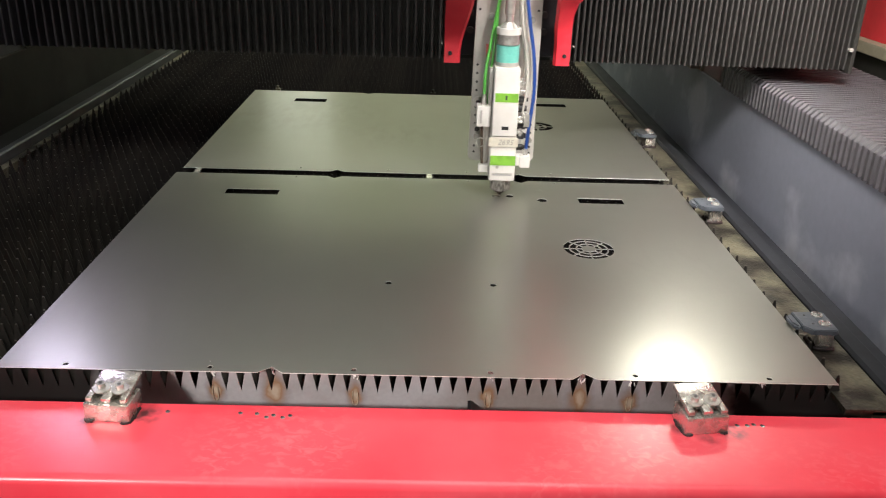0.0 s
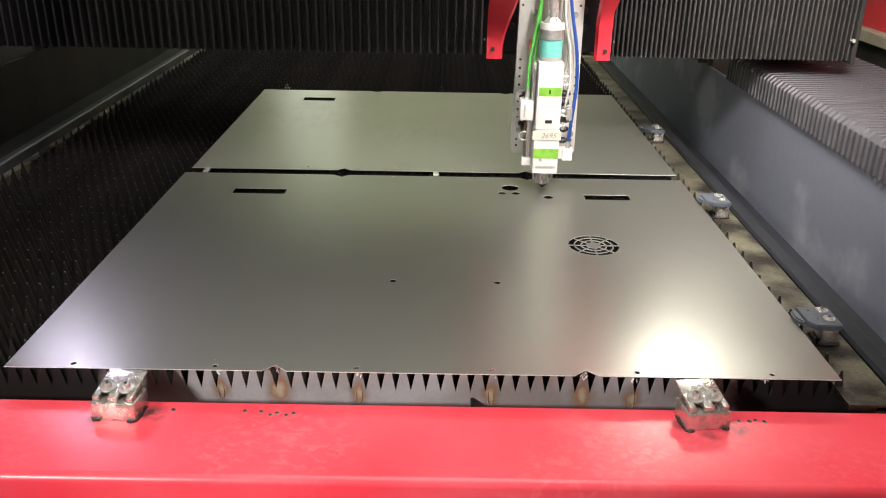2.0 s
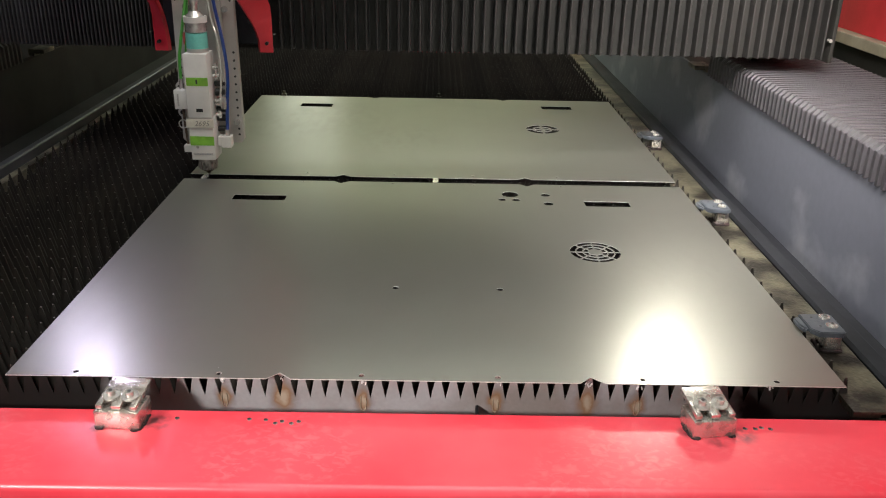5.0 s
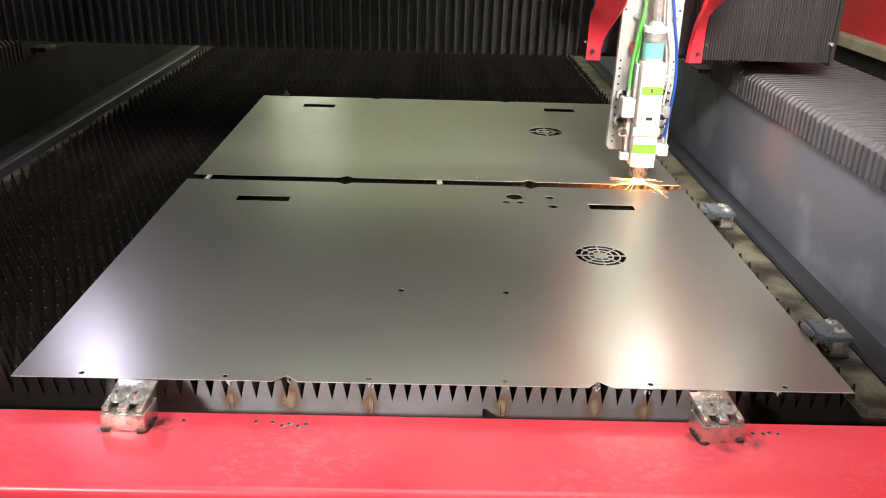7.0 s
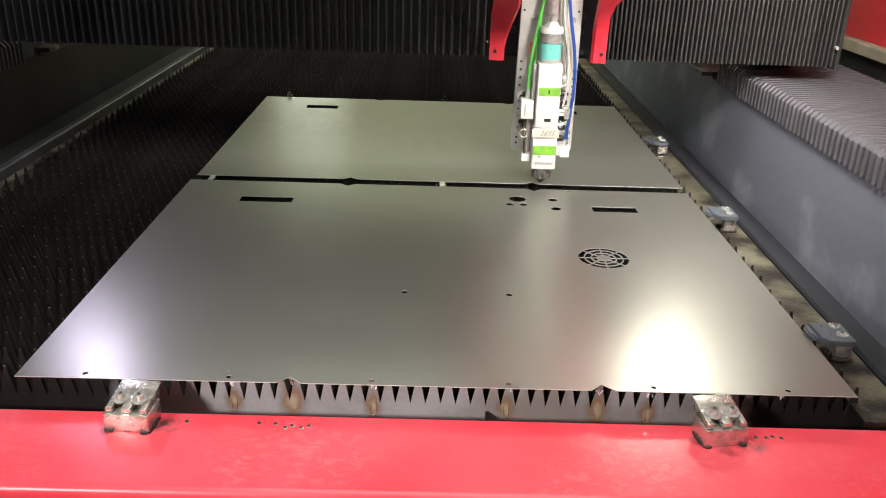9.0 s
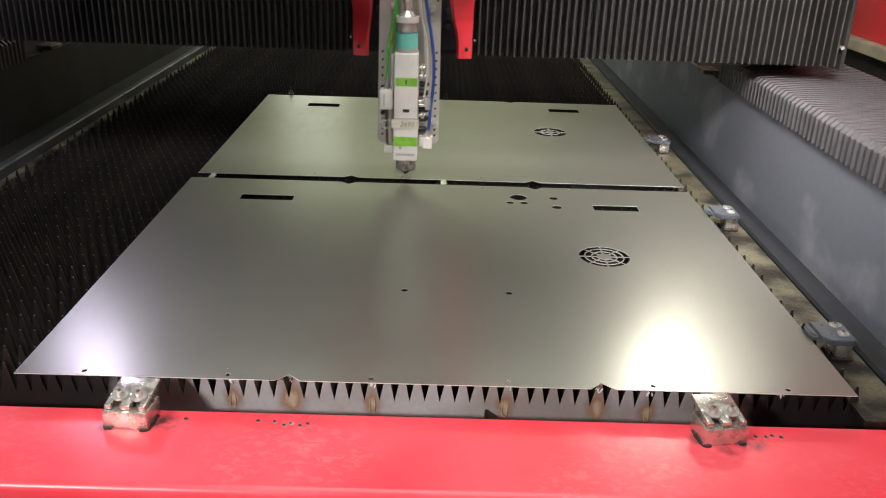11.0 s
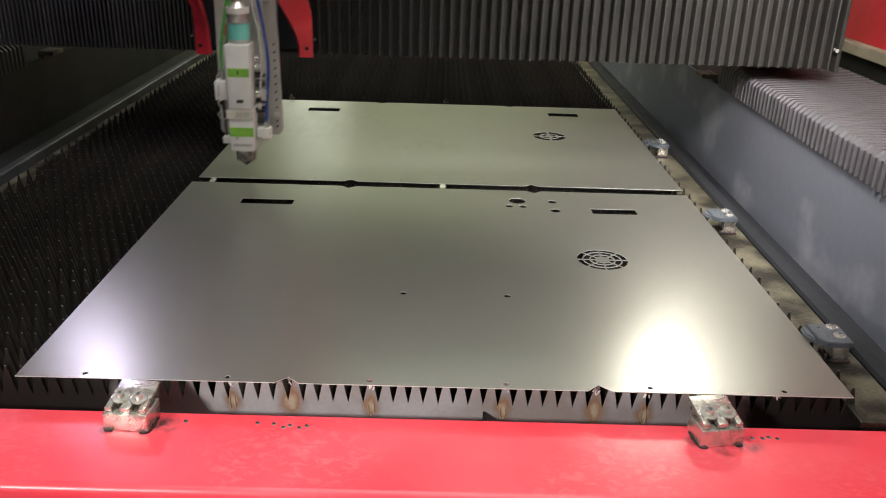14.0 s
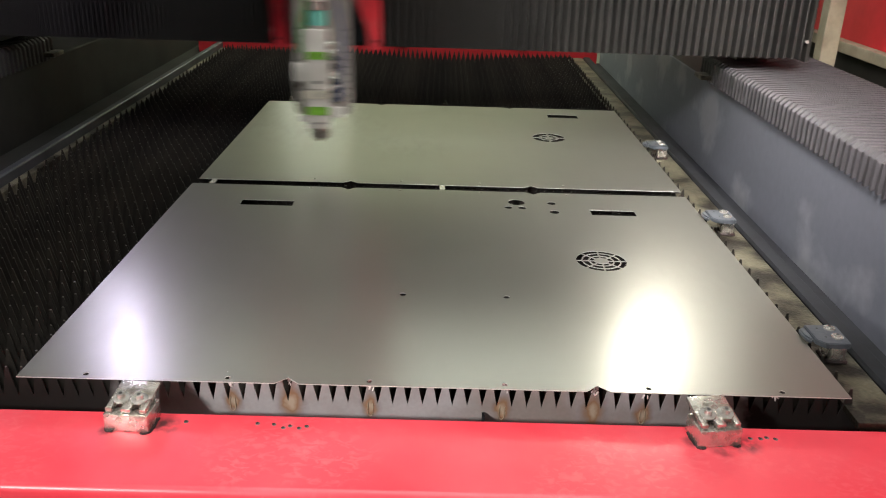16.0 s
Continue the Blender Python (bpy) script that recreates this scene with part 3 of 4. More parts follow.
def sheets():
    n = 0.0185
    H1 = [circle(x, 0.0125, 0.0045, 14) for x in (0.099, 0.312, 0.525, 0.729, 0.947, 1.150)]
    H1 += [circle(0.561, 0.319, 0.0062, 16), circle(0.753, 0.319, 0.0062, 16)]
    H1 += [circle(0.814, 0.857, 0.0205, 28), circle(0.792, 0.818, 0.0095, 20), circle(0.825, 0.818, 0.0100, 20), circle(0.900, 0.857, 0.0112, 20), circle(0.900, 0.794, 0.0118, 20)]
    H1 += [rect(0.153, 0.277, 0.786, 0.822), rect(0.987, 1.094, 0.780, 0.815)]
    H1 += fan_holes(0.961, 0.504)
    H1 += [circle(x, 0.926, 0.0035, 12) for x in (0.30, 0.525, 0.729, 0.947)]
    out = [(0, 0), (0.402 - n, 0), (0.402, 0.017), (0.402 + n, 0), (0.870 - n, 0), (0.870, 0.017), (0.870 + n, 0), (1.25, 0), (1.25, 0.936), (0.862 + n, 0.936), (0.862, 0.920), (0.862 - n, 0.936), (0.395 + n, 0.936), (0.395, 0.920), (0.395 - n, 0.936), (0, 0.936)]
    sheet("cut_sheet", out, H1, "grey steel sheet with holes, slots and fan grille")
    H2 = [rect(0.168, 0.275, 1.740, 1.786), rect(0.996, 1.100, 1.762, 1.808)]
    H2 += fan_holes(0.966, 1.490, ((0.013, 0.026), (0.031, 0.0515)), 4, 0.0022)
    H2 += [circle(x, 1.000, 0.0035, 12) for x in (0.30, 0.525, 0.729, 0.947)]
    y0, y1 = 0.976, 1.898
    out = [(0.006, y0), (0.395 - n, y0), (0.395, y0 + 0.016), (0.395 + n, y0), (0.862 - n, y0), (0.862, y0 + 0.016), (0.862 + n, y0), (1.25, y0), (1.25, y1), (0.87 + n, y1), (0.87, y1 - 0.016), (0.87 - n, y1), (0.41 + n, y1), (0.41, y1 - 0.016), (0.41 - n, y1), (0.006, y1)]
    sheet("cut_sheet", out, H2, "grey steel sheet with slots and a fan grille")
    # small tabs that bridge the cut
    for x in (0.048, 0.632):
        thing("sheet_tab", boxes((x - 0.007, x + 0.007, 0.938, 0.974, -0.0012, 0.0)), CHROME, "small bright steel tab across the cut", "tab", "tabs between the sheets")
    for x in (0.085, 0.64):
        bm = bmesh.new()
        box(bm, x - 0.009, x + 0.009, 1.901, 1.915, -0.002, 0.006, 0.001)
        cyl(bm, (x, 1.908, 0.006), (x, 1.908, 0.016), 0.005, n=10)
        thing("sheet_stop", bm, RUST, "small dark steel stop at the sheet's far edge", "stop", "stops at the far edge")
    made = []
    for x, y, r, t in SLUGS:
        bm = bmesh.new()
        cyl(bm, (0, 0, -0.0012), (0, 0, 0), r, n=24)
        made.append((thing("slug", bm, SHEET, "round steel slug cut out of the sheet", "slug", "slugs cut from the sheet"), x, y, t))
    return made


# ---------- clamps ----------
def screw(bm, x, y, z, r=0.0062, h=0.008):
    cyl(bm, (x, y, z), (x, y, z + 0.0022), r * 1.95, n=24)
    cyl(bm, (x, y, z + 0.002), (x, y, z + 0.002 + h), r, r * 0.92, n=18)


def hexagon(bm, x, y, z, r=0.0028):
    cyl(bm, (x, y, z), (x, y, z + 0.0006), r, n=6)


def front_clamp(x, turn, label):
    c = empty("sheet_clamp", (x, -0.073, -0.04), label, "clamp", "clamps on the front beam")
    c.rotation_euler = (0, 0, radians(turn))
    part("block", boxes((-0.032, 0.032, -0.003, 0.045, 0.0, 0.028, 0.002)), CLAMP, c, "scuffed bare steel block", True)
    tilt = pose(0, -0.001, 0.0285, 9, 0, 0)
    bm = bmesh.new()
    for x0, x1 in ((-0.029, -0.020), (-0.007, 0.007), (0.020, 0.029)):
        box(bm, x0, x1, 0.002, 0.030, 0.0, 0.0075, 0.0012)
    box(bm, -0.029, 0.029, 0.028, 0.064, 0.0, 0.0075, 0.0015)
    bm.transform(tilt)
    part("slotted_plate", bm, CLAMP, c, "slotted bare steel clamping plate", True)
    for s in (-0.0135, 0.0135):
        bm = bmesh.new()
        screw(bm, s, 0.024, 0.0076)
        bm.transform(tilt)
        k = part("screw", bm, CHROME, c, "bright socket head screw with washer", True)
        bm = bmesh.new()
        hexagon(bm, s, 0.024, 0.0177)
        bm.transform(tilt)
        part("socket", bm, BLACK, k)
    rnd = random.Random(int(x * 100))
    for side in (-1, 1):
        edge = [(side * 0.0325, 0.036), (side * 0.0332, 0.02), (side * 0.0328, 0.004), (side * 0.029, -0.0045), (side * 0.021, -0.0042)]
        pts = bend([(a, b, 0) for a, b in edge], 6)
        bm = bmesh.new()
        tube(bm, [(p.x + rnd.uniform(-0.001, 0.001), p.y + rnd.uniform(-0.001, 0.001), 0.0006 + rnd.uniform(-0.0008, 0.0008)) for p in pts], 0.0018, 7)
        part("weld_bead", bm, WELD, c, "sooty weld bead", True)
    return c


def side_clamp(y):
    c = empty("edge_clamp", (1.308, y, -0.030), "blue-grey clamp with a rounded jaw and two screws", "clamp", "clamps along the side bar")
    part("block", boxes((-0.020, 0.008, -0.026, 0.012, 0.0, 0.032, 0.002)), CLAMP, c, "bright stained steel block", True)
    bm = bmesh.new()
    prism(bm, [(-0.047, 0.030), (0.004, 0.031), (0.009, 0.026), (0.008, -0.034), (0.004, -0.038), (-0.036, -0.037), (-0.047, -0.022)], "z", 0.0325, 0.0425)
    bmesh.ops.bevel(bm, geom=bm.edges[:], offset=0.0014, segments=2, affect="EDGES")
    plate = part("plate", bm, CLAMP_BLUE, c, "blue-grey painted plate", True)
    for hx, hy in ((-0.030, 0.017), (-0.027, -0.014)):
        part("drilled_hole", make(lambda b: cyl(b, (hx, hy, 0.0424), (hx, hy, 0.0428), 0.0022, n=12)), BLACK, plate)
    bm = bmesh.new()
    prism(bm, [(-0.061, 0.016), (-0.056, 0.023), (-0.0475, 0.022), (-0.0475, -0.016), (-0.050, -0.022), (-0.056, -0.020), (-0.061, -0.006)], "z", 0.0320, 0.0415)
    bmesh.ops.bevel(bm, geom=bm.edges[:], offset=0.0028, segments=3, affect="EDGES")
    part("jaw", bm, CLAMP_BLUE, c, "rounded blue-grey jaw over the sheet's edge", True)
    rnd = random.Random(int(y * 100))
    bm = bmesh.new()
    tube(bm, [(q.x, q.y, 0.0015 + rnd.uniform(0, 0.002)) for q in bend([(-0.023, 0.010, 0), (-0.0225, -0.020, 0), (-0.018, -0.029, 0), (0.004, -0.029, 0), (0.010, -0.022, 0), (0.0105, 0.008, 0)], 5)], 0.0036, 7)
    part("weld_bead", bm, WELD, c, "sooty lumpy weld", True)
    for dy in (-0.014, 0.017):
        bm = bmesh.new()
        screw(bm, -0.008, dy, 0.0426, 0.0052, 0.0032)
        k = part("screw", bm, CHROME, c, "bright socket head screw with a wide washer", True)
        bm = bmesh.new()
        hexagon(bm, -0.008, dy, 0.0479)
        part("socket", bm, BLACK, k)
    return c


def clamps():
    front_clamp(0.187, -4, "bare steel block clamp with two screws on the red beam")
    front_clamp(1.033, 8, "bare steel block clamp welded askew on the red beam with soot")
    for y in (0.185, 0.775, 1.412):
        side_clamp(y)
    for x in (-0.20, 0.42, 1.03):
        thing("far_clamp", boxes((x - 0.03, x + 0.03, BED_END + 0.0, BED_END + 0.10, 0.0125, 0.03, 0.003)), BLACK, "black clamp on the far red beam", "clamp", "clamps on the far beam")
    # drilled holes in the red beam
    for x, y in ((0.262, -0.046), (0.366, -0.046), (0.390, -0.047), (0.405, -0.055), (0.414, -0.050), (0.428, -0.055), (0.438, -0.050), (1.085, -0.052), (1.100, -0.052), (1.110, -0.049), (1.122, -0.052)):
        bm = bmesh.new()
        cyl(bm, (x, y, -0.0402), (x, y, -0.0394), 0.0025, n=14)
        hole = thing("drilled_hole", bm, BLACK, "small dark tapped hole in the red beam", "hole", "holes in the front beam")
        bm = bmesh.new()
        cyl(bm, (x + 0.0010, y - 0.0010, -0.0401), (x + 0.0010, y - 0.0010, -0.0397), 0.0034, n=14)
        part("rim", bm, CHROME, hole, "bare metal rim")


# ---------- gantry ----------
G_L, G_R, G_Z, G_TOP = -0.86, 1.675, 0.283, 0.71
FOLDS_R, FOLDS_L = 52, 74


def gantry():
    g = empty("gantry", (0, 1.0, 0), "black bellows-covered gantry beam across the bed", "gantry")
    part("beam", boxes((G_L, G_R, 0.232, 0.50, G_Z - 0.003, G_TOP)), DARK, g, "dark gantry beam")
    bm = bmesh.new()
    box(bm, G_R, G_R + 0.010, 0.192, 0.52, G_Z - 0.008, G_TOP, 0.002)
    e = part("end_plate", bm, DARK, g, "dark end plate", True)
    for z in (0.335, 0.55):
        bm = bmesh.new()
        cyl(bm, (G_R - 0.006, 0.196, z), (G_R - 0.006, 0.184, z), 0.005, n=12)
        part("screw", bm, CHROME, e)
    part("end_plate", boxes((G_L - 0.012, G_L, 0.175, 0.52, G_Z - 0.008, G_TOP, 0.002)), RAIL, g)
    part("leg", boxes((G_R - 0.12, G_R - 0.02, 0.42, 0.50, 0.239, G_Z - 0.004, 0.003)), DARK, g)
    part("leg", boxes((G_L + 0.02, G_L + 0.12, 0.30, 0.50, 0.239, G_Z - 0.004, 0.003)), DARK, g)
    # pleats: a rounded ridge each
    bm = bmesh.new()
    prism(bm, [(-0.0046, 0.032), (-0.0032, 0.004), (-0.0020, 0.0006), (0.0, 0.0), (0.0020, 0.0006), (0.0032, 0.004), (0.0046, 0.032)], "z", G_Z, G_TOP)
    me = mesh_of("pleat", bm, BELLOWS)
    made = []
    for side, count in (("r", FOLDS_R), ("l", FOLDS_L)):
        for k in range(count):
            ob = new("pleat", me)
            ob.parent = g
            made.append((ob, side, (k + 0.5) / count))
    # work lamps: the warm one high on the beam behind the carriage, the cold one on an arm with an added cheek at its
    # side
    for x, w, y, low, top, m in ((1.321, 0.063, 0.120, 0.665, 0.750, LAMP), (-0.27, 0.050, -0.125, 0.503, 0.66, LAMP_BLUE)):
        bm = bmesh.new()
        box(bm, x - w, x + w, y + 0.046, 0.195, low - 0.003, top, 0.004)
        box(bm, x - w, x + w, y - 0.005, 0.195, top + 0.0005, top + 0.03, 0.004)
        # unseen cheek, added to keep the cold light off the head
        if x < 0:
            box(bm, x + w - 0.004, x + w, -0.13, -0.08, 0.478, top)
        lamp = part("work_lamp", bm, BLACK, g, "black work lamp housing")
        part("lens", boxes((x - w + 0.006, x + w - 0.006, y, y + 0.0455, low, top)), m, lamp, "glowing lamp lens")
        # added dim glow, lifts the sheet to the right of the lamp's highlight
        if x > 0:
            part("side_glow", boxes((x + w + 0.002, x + w + 0.22, y, y + 0.0455, low, top)), FILL_GLOW, lamp, "dim glow added beside the lamp, out of view")
    return g, made


def carriage():
    c = empty("carriage", (0, 1.0, 0), "red bracketed head carriage on the gantry", "carriage")
    part("back_plate", boxes((-0.125, 0.140, 0.165, 0.205, 0.300, 0.655, 0.003)), RAIL, c, "dark carriage plate")
    for s in (-1, 1):
        ox = -0.1412 if s < 0 else 0.160

        def X(d):
            return ox - s * d
        # folded plate: narrow foot, its inner edge leaning forward higher up
        bm = bmesh.new()
        prof = [(0.288, 0.039, 0.110), (0.318, 0.039, 0.106), (0.345, 0.042, 0.090), (0.375, 0.048, 0.060), (0.405, 0.054, 0.020), (0.44, 0.060, -0.030), (0.50, 0.062, -0.075), (0.70, 0.062, -0.08), (0.92, 0.062, -0.08)]
        left = [bm.verts.new((X(-min(0.05, 0.6 * max(0, z - 0.44))), 0.118 - min(0.19, 1.6 * max(0, z - 0.40)), z)) for z, d, y in prof]
        mid = [bm.verts.new((X(d - 0.006), y + 0.006, z)) for z, d, y in prof]
        right = [bm.verts.new((X(d), y + 0.016, z)) for z, d, y in prof]
        for a, b in ((left, mid), (mid, right)):
            for k in range(len(prof) - 1):
                bm.faces.new((a[k], b[k], b[k + 1], a[k + 1]))
        bmesh.ops.recalc_face_normals(bm, faces=bm.faces[:])
        bmesh.ops.solidify(bm, geom=bm.faces[:], thickness=0.004)
        br = part("bracket", bm, RED_GLOSS, c, "glossy red folded bracket", True)
        bm = bmesh.new()
        cyl(bm, (X(0.014), 0.118, 0.312), (X(0.014), 0.106, 0.312), 0.0045, n=16)
        part("screw_hole", bm, BLACK, br)
        bm = bmesh.new()
        cyl(bm, (X(-0.006), 0.125, 0.335), (X(-0.006), 0.11, 0.335), 0.0022, n=10)
        part("pin", bm, CHROME, br)
        for z in (0.36, 0.40):
            bm = bmesh.new()
            cyl(bm, (X(0.062), 0.166, z), (X(0.062), 0.155, z), 0.008, n=16)
            part("bolt", bm, BLACK, c)
    return c


def laser_head():
    h = empty("laser_head", (0, 1.0, 0), "white laser cutting head with green labels and hoses", "cutting head")
    # mounting plate with rows of holes
    bm = bmesh.new()
    prism(bm, [(-0.076, 0.072), (-0.068, 0.063), (0.074, 0.063), (0.082, 0.072), (0.079, 0.45), (0.079, 0.80), (-0.070, 0.80), (-0.070, 0.45)], "y", 0.062, 0.082)
    pl = part("mounting_plate", bm, ALU, h, "pale anodised mounting plate with screw holes")
    me = mesh_of("screw_hole", make(lambda b: cyl(b, (0, 0.0624, 0), (0, 0.0612, 0), 0.0029, n=12)), BLACK)
    for sx in (-0.063, 0.071):
        for z in (0.085, 0.10, 0.135, 0.155, 0.175, 0.195, 0.215, 0.235, 0.255, 0.275, 0.295, 0.42):
            o = new("screw_hole", me)
            o.parent, o.location = pl, (sx, 0, z)
    for sx, z in ((-0.058, 0.125), (0.068, 0.118), (-0.036, 0.405), (0.058, 0.40)):
        part("screw", make(lambda b: (cyl(b, (sx, 0.0622, z), (sx, 0.052, z), 0.0075, n=16), cyl(b, (sx, 0.052, z), (sx, 0.0505, z), 0.0035, n=6))), CHROME, pl, smooth=True)
    part("cable_channel", boxes((-0.022, 0.050, 0.045, 0.061, 0.10, 0.80, 0.003)), ALU, h)
    # body in two storeys, slightly narrower on top
    part("body", boxes((-0.0298, 0.0298, -0.034, 0.030, 0.043, 0.150, 0.003), (-0.0285, 0.0285, -0.036, 0.030, 0.1505, 0.306, 0.003)), HEAD, h, "white enamelled head body", True)
    part("green_label", boxes((-0.0294, 0.0294, -0.0352, -0.0342, 0.081, 0.104)), GREEN, h, "green label")
    part("green_label", boxes((-0.0250, 0.0270, -0.0372, -0.0362, 0.230, 0.250)), GREEN, h, "green label")
    part("label_mark", boxes((-0.002, 0.002, -0.0378, -0.0373, 0.235, 0.245)), INK, h)
    part("window", boxes((-0.007, 0.009, -0.0372, -0.0362, 0.166, 0.174)), BLACK, h, "small dark window")
    part("maker_plate", boxes((-0.024, 0.024, -0.0350, -0.0342, 0.056, 0.062)), ALU, h, "plain metal strip")
    tp = part("tape", boxes((-0.0345, 0.0325, -0.0376, -0.0364, 0.1265, 0.1475)), TAPE, h, "masking tape with handwritten number")
    cu = bpy.data.curves.new("handwriting", "FONT")
    cu.body, cu.size, cu.align_x, cu.shear = "2695", 0.018, "CENTER", 0.3
    cu.materials.append(PENCIL)
    tx = new("handwriting", cu)
    tx.parent = tp
    tx.matrix_basis = pose(0.003, -0.0382, 0.1312, 90, 0, 0)
    # collar, connector and cable
    part("collar_seat", make(lambda b: cyl(b, (0, 0, 0.3062), (0, 0, 0.3155), 0.0262, n=32)), ALU, h, "pale metal seat of the collar", True)
    part("collar", make(lambda b: cyl(b, (0, 0, 0.3156), (0, 0, 0.352), 0.0258, n=32)), TEAL, h, "teal collar", True)
    part("sticker", boxes((-0.046, -0.034, 0.0435, 0.0448, 0.315, 0.345)), STICKER, h, "small red sticker")
    bm = bmesh.new()
    cyl(bm, (0, 0, 0.354), (0, 0, 0.376), 0.0255, n=32)
    cyl(bm, (0, 0, 0.390), (0, 0, 0.402), 0.0225, 0.012, n=32)
    cyl(bm, (0, 0, 0.402), (0, 0, 0.418), 0.0085, n=20)
    cyl(bm, (0, 0, 0.418), (0, 0, 0.50), 0.0115, n=20)
    part("connector", bm, CHROME, h, "chromed fibre connector", True)
    part("lock_ring", make(lambda b: cyl(b, (0, 0, 0.3762), (0, 0, 0.3898), 0.0278, n=32)), HEAD, h, "bright lock ring", True)
    part("fibre_cable", make(lambda b: tube(b, bend([(0, 0, 0.49), (0.004, 0.01, 0.60), (0.01, 0.03, 0.80)]), 0.012, 12)), CLEAR_HOSE, h, smooth=True)
    # nozzle
    bm = bmesh.new()
    cyl(bm, (0, 0, 0.046), (0, 0, 0.040), 0.0245, n=32)
    cyl(bm, (0, 0, 0.040), (0, 0, 0.012), 0.0225, 0.0205, n=32)
    for k in range(16):
        a = k * math.pi / 8
        cyl(bm, (0.0225 * math.cos(a), 0.0225 * math.sin(a), 0.014), (0.0225 * math.cos(a), 0.0225 * math.sin(a), 0.036), 0.0022, n=6)
    part("nozzle_nut", bm, SOCKET_STEEL, h, "knurled steel nozzle nut", True)
    bm = bmesh.new()
    cyl(bm, (0, 0, 0.0118), (0, 0, 0.006), 0.0165, 0.0115, n=28)
    cyl(bm, (0, 0, 0.006), (0, 0, 0.0), 0.0095, 0.004, n=24)
    part("nozzle", bm, BRASS, h, "bronze cutting nozzle", True)
    # side boxes and fittings
    bm = bmesh.new()
    box(bm, -0.064, -0.0325, -0.020, 0.020, 0.168, 0.215, 0.002)
    sb = part("sensor_box", bm, HEAD, h, "white sensor box", True)
    part("label_mark", boxes((-0.056, -0.052, -0.0212, -0.0204, 0.176, 0.206)), ALU, sb)
    part("fitting", make(lambda b: (cyl(b, (-0.048, 0, 0.2155), (-0.048, 0, 0.228), 0.0062, n=14), cyl(b, (-0.048, 0, 0.228), (-0.048, 0, 0.240), 0.0048, n=14))), CHROME, h, smooth=True)
    part("sense_tube", make(lambda b: tube(b, bend([(-0.050, 0.0, 0.168), (-0.0485, 0, 0.12), (-0.046, 0, 0.075)]), 0.0032)), BRASS, h, smooth=True)
    part("elbow", boxes((-0.054, -0.0320, -0.012, 0.008, 0.056, 0.074, 0.002)), HEAD, h)
    part("gas_block", boxes((0.0325, 0.042, -0.012, 0.012, 0.074, 0.098, 0.002), (0.0422, 0.066, -0.014, 0.014, 0.070, 0.098, 0.002)), HEAD, h, "white gas inlet block")
    part("fitting", make(lambda b: cyl(b, (0.056, 0, 0.0982), (0.056, 0, 0.114), 0.0058, n=14)), CHROME, h, smooth=True)
    part("bracket_ring", make(lambda b: tube(b, [(-0.052 + 0.0105 * math.cos(a), -0.004, 0.127 + 0.0105 * math.sin(a)) for a in [k * math.pi / 10 for k in range(20)]], 0.0016, 6)), CLEAR_HOSE, h, smooth=True)
    for z, w in ((0.176, 0.056), (0.186, 0.050), (0.248, 0.046), (0.268, 0.044), (0.150, 0.046)):
        part("valve", make(lambda b: (cyl(b, (0.031, 0.004, z), (w, 0.004, z), 0.0042, n=12), cyl(b, (w - 0.006, 0.004, z - 0.008), (w - 0.006, 0.004, z + 0.010), 0.0040, n=12))), CHROME, h, "metal valve fitting", True)
    # tabs and cylinder on one side, black regulators on the other
    for z in (0.214, 0.150):
        bm = bmesh.new()
        cyl(bm, (-0.058, 0.036, z), (-0.058, 0.028, z), 0.0135, n=24)
        box(bm, -0.058, -0.0325, 0.028, 0.036, z - 0.013, z + 0.013)
        t = part("mounting_ear", bm, ALU, h, "rounded pale mounting ear", True)
        part("screw", make(lambda b: (cyl(b, (-0.060, 0.0278, z), (-0.060, 0.022, z), 0.0052, n=14), cyl(b, (-0.060, 0.022, z), (-0.060, 0.0215, z), 0.0024, n=6))), BLACK, t, smooth=True)
    part("guide_cylinder", make(lambda b: (cyl(b, (-0.040, 0.004, 0.080), (-0.040, 0.004, 0.166), 0.0062, n=16), cyl(b, (-0.040, 0.004, 0.0755), (-0.040, 0.004, 0.0798), 0.0045, n=14))), ALU, h, "slim metal guide cylinder", True)
    part("side_housing", boxes((-0.0385, -0.0305, -0.012, 0.026, 0.216, 0.300, 0.002)), ALU, h, "grey side housing", True)
    for z, r, w in ((0.112, 0.0075, 0.049), (0.140, 0.0085, 0.050), (0.163, 0.0080, 0.052), (0.205, 0.0095, 0.048), (0.226, 0.0070, 0.050)):
        part("regulator", make(lambda b: (cyl(b, (0.0305, 0.016, z), (w, 0.016, z), r, n=18), cyl(b, (w + 0.0002, 0.016, z), (w + 0.005, 0.016, z), r * 0.7, n=14))), BLACK, h, "black round regulator knob", True)
    part("valve_block", boxes((0.046, 0.060, -0.006, 0.010, 0.166, 0.196, 0.002)), CHROME, h, "bright metal valve block", True)
    part("adjusting_screw", make(lambda b: cyl(b, (-0.012, -0.0353, 0.077), (-0.012, -0.0372, 0.077), 0.0036, n=14)), SOCKET_STEEL, h, smooth=True)
    for k in range(7):
        part("faded_print", boxes((-0.021 + 0.006 * k, -0.0168 + 0.006 * k, -0.0356, -0.0351, 0.0565, 0.0595 + 0.0015 * (k % 2))), FADED, h)
    # hoses
    part("hose", make(lambda b: tube(b, bend([(-0.048, 0, 0.238), (-0.046, 0.004, 0.30), (-0.030, 0.02, 0.40), (-0.012, 0.04, 0.52), (0.0, 0.05, 0.80)]), 0.0038)), GREEN_HOSE, h, "green air hose", True)
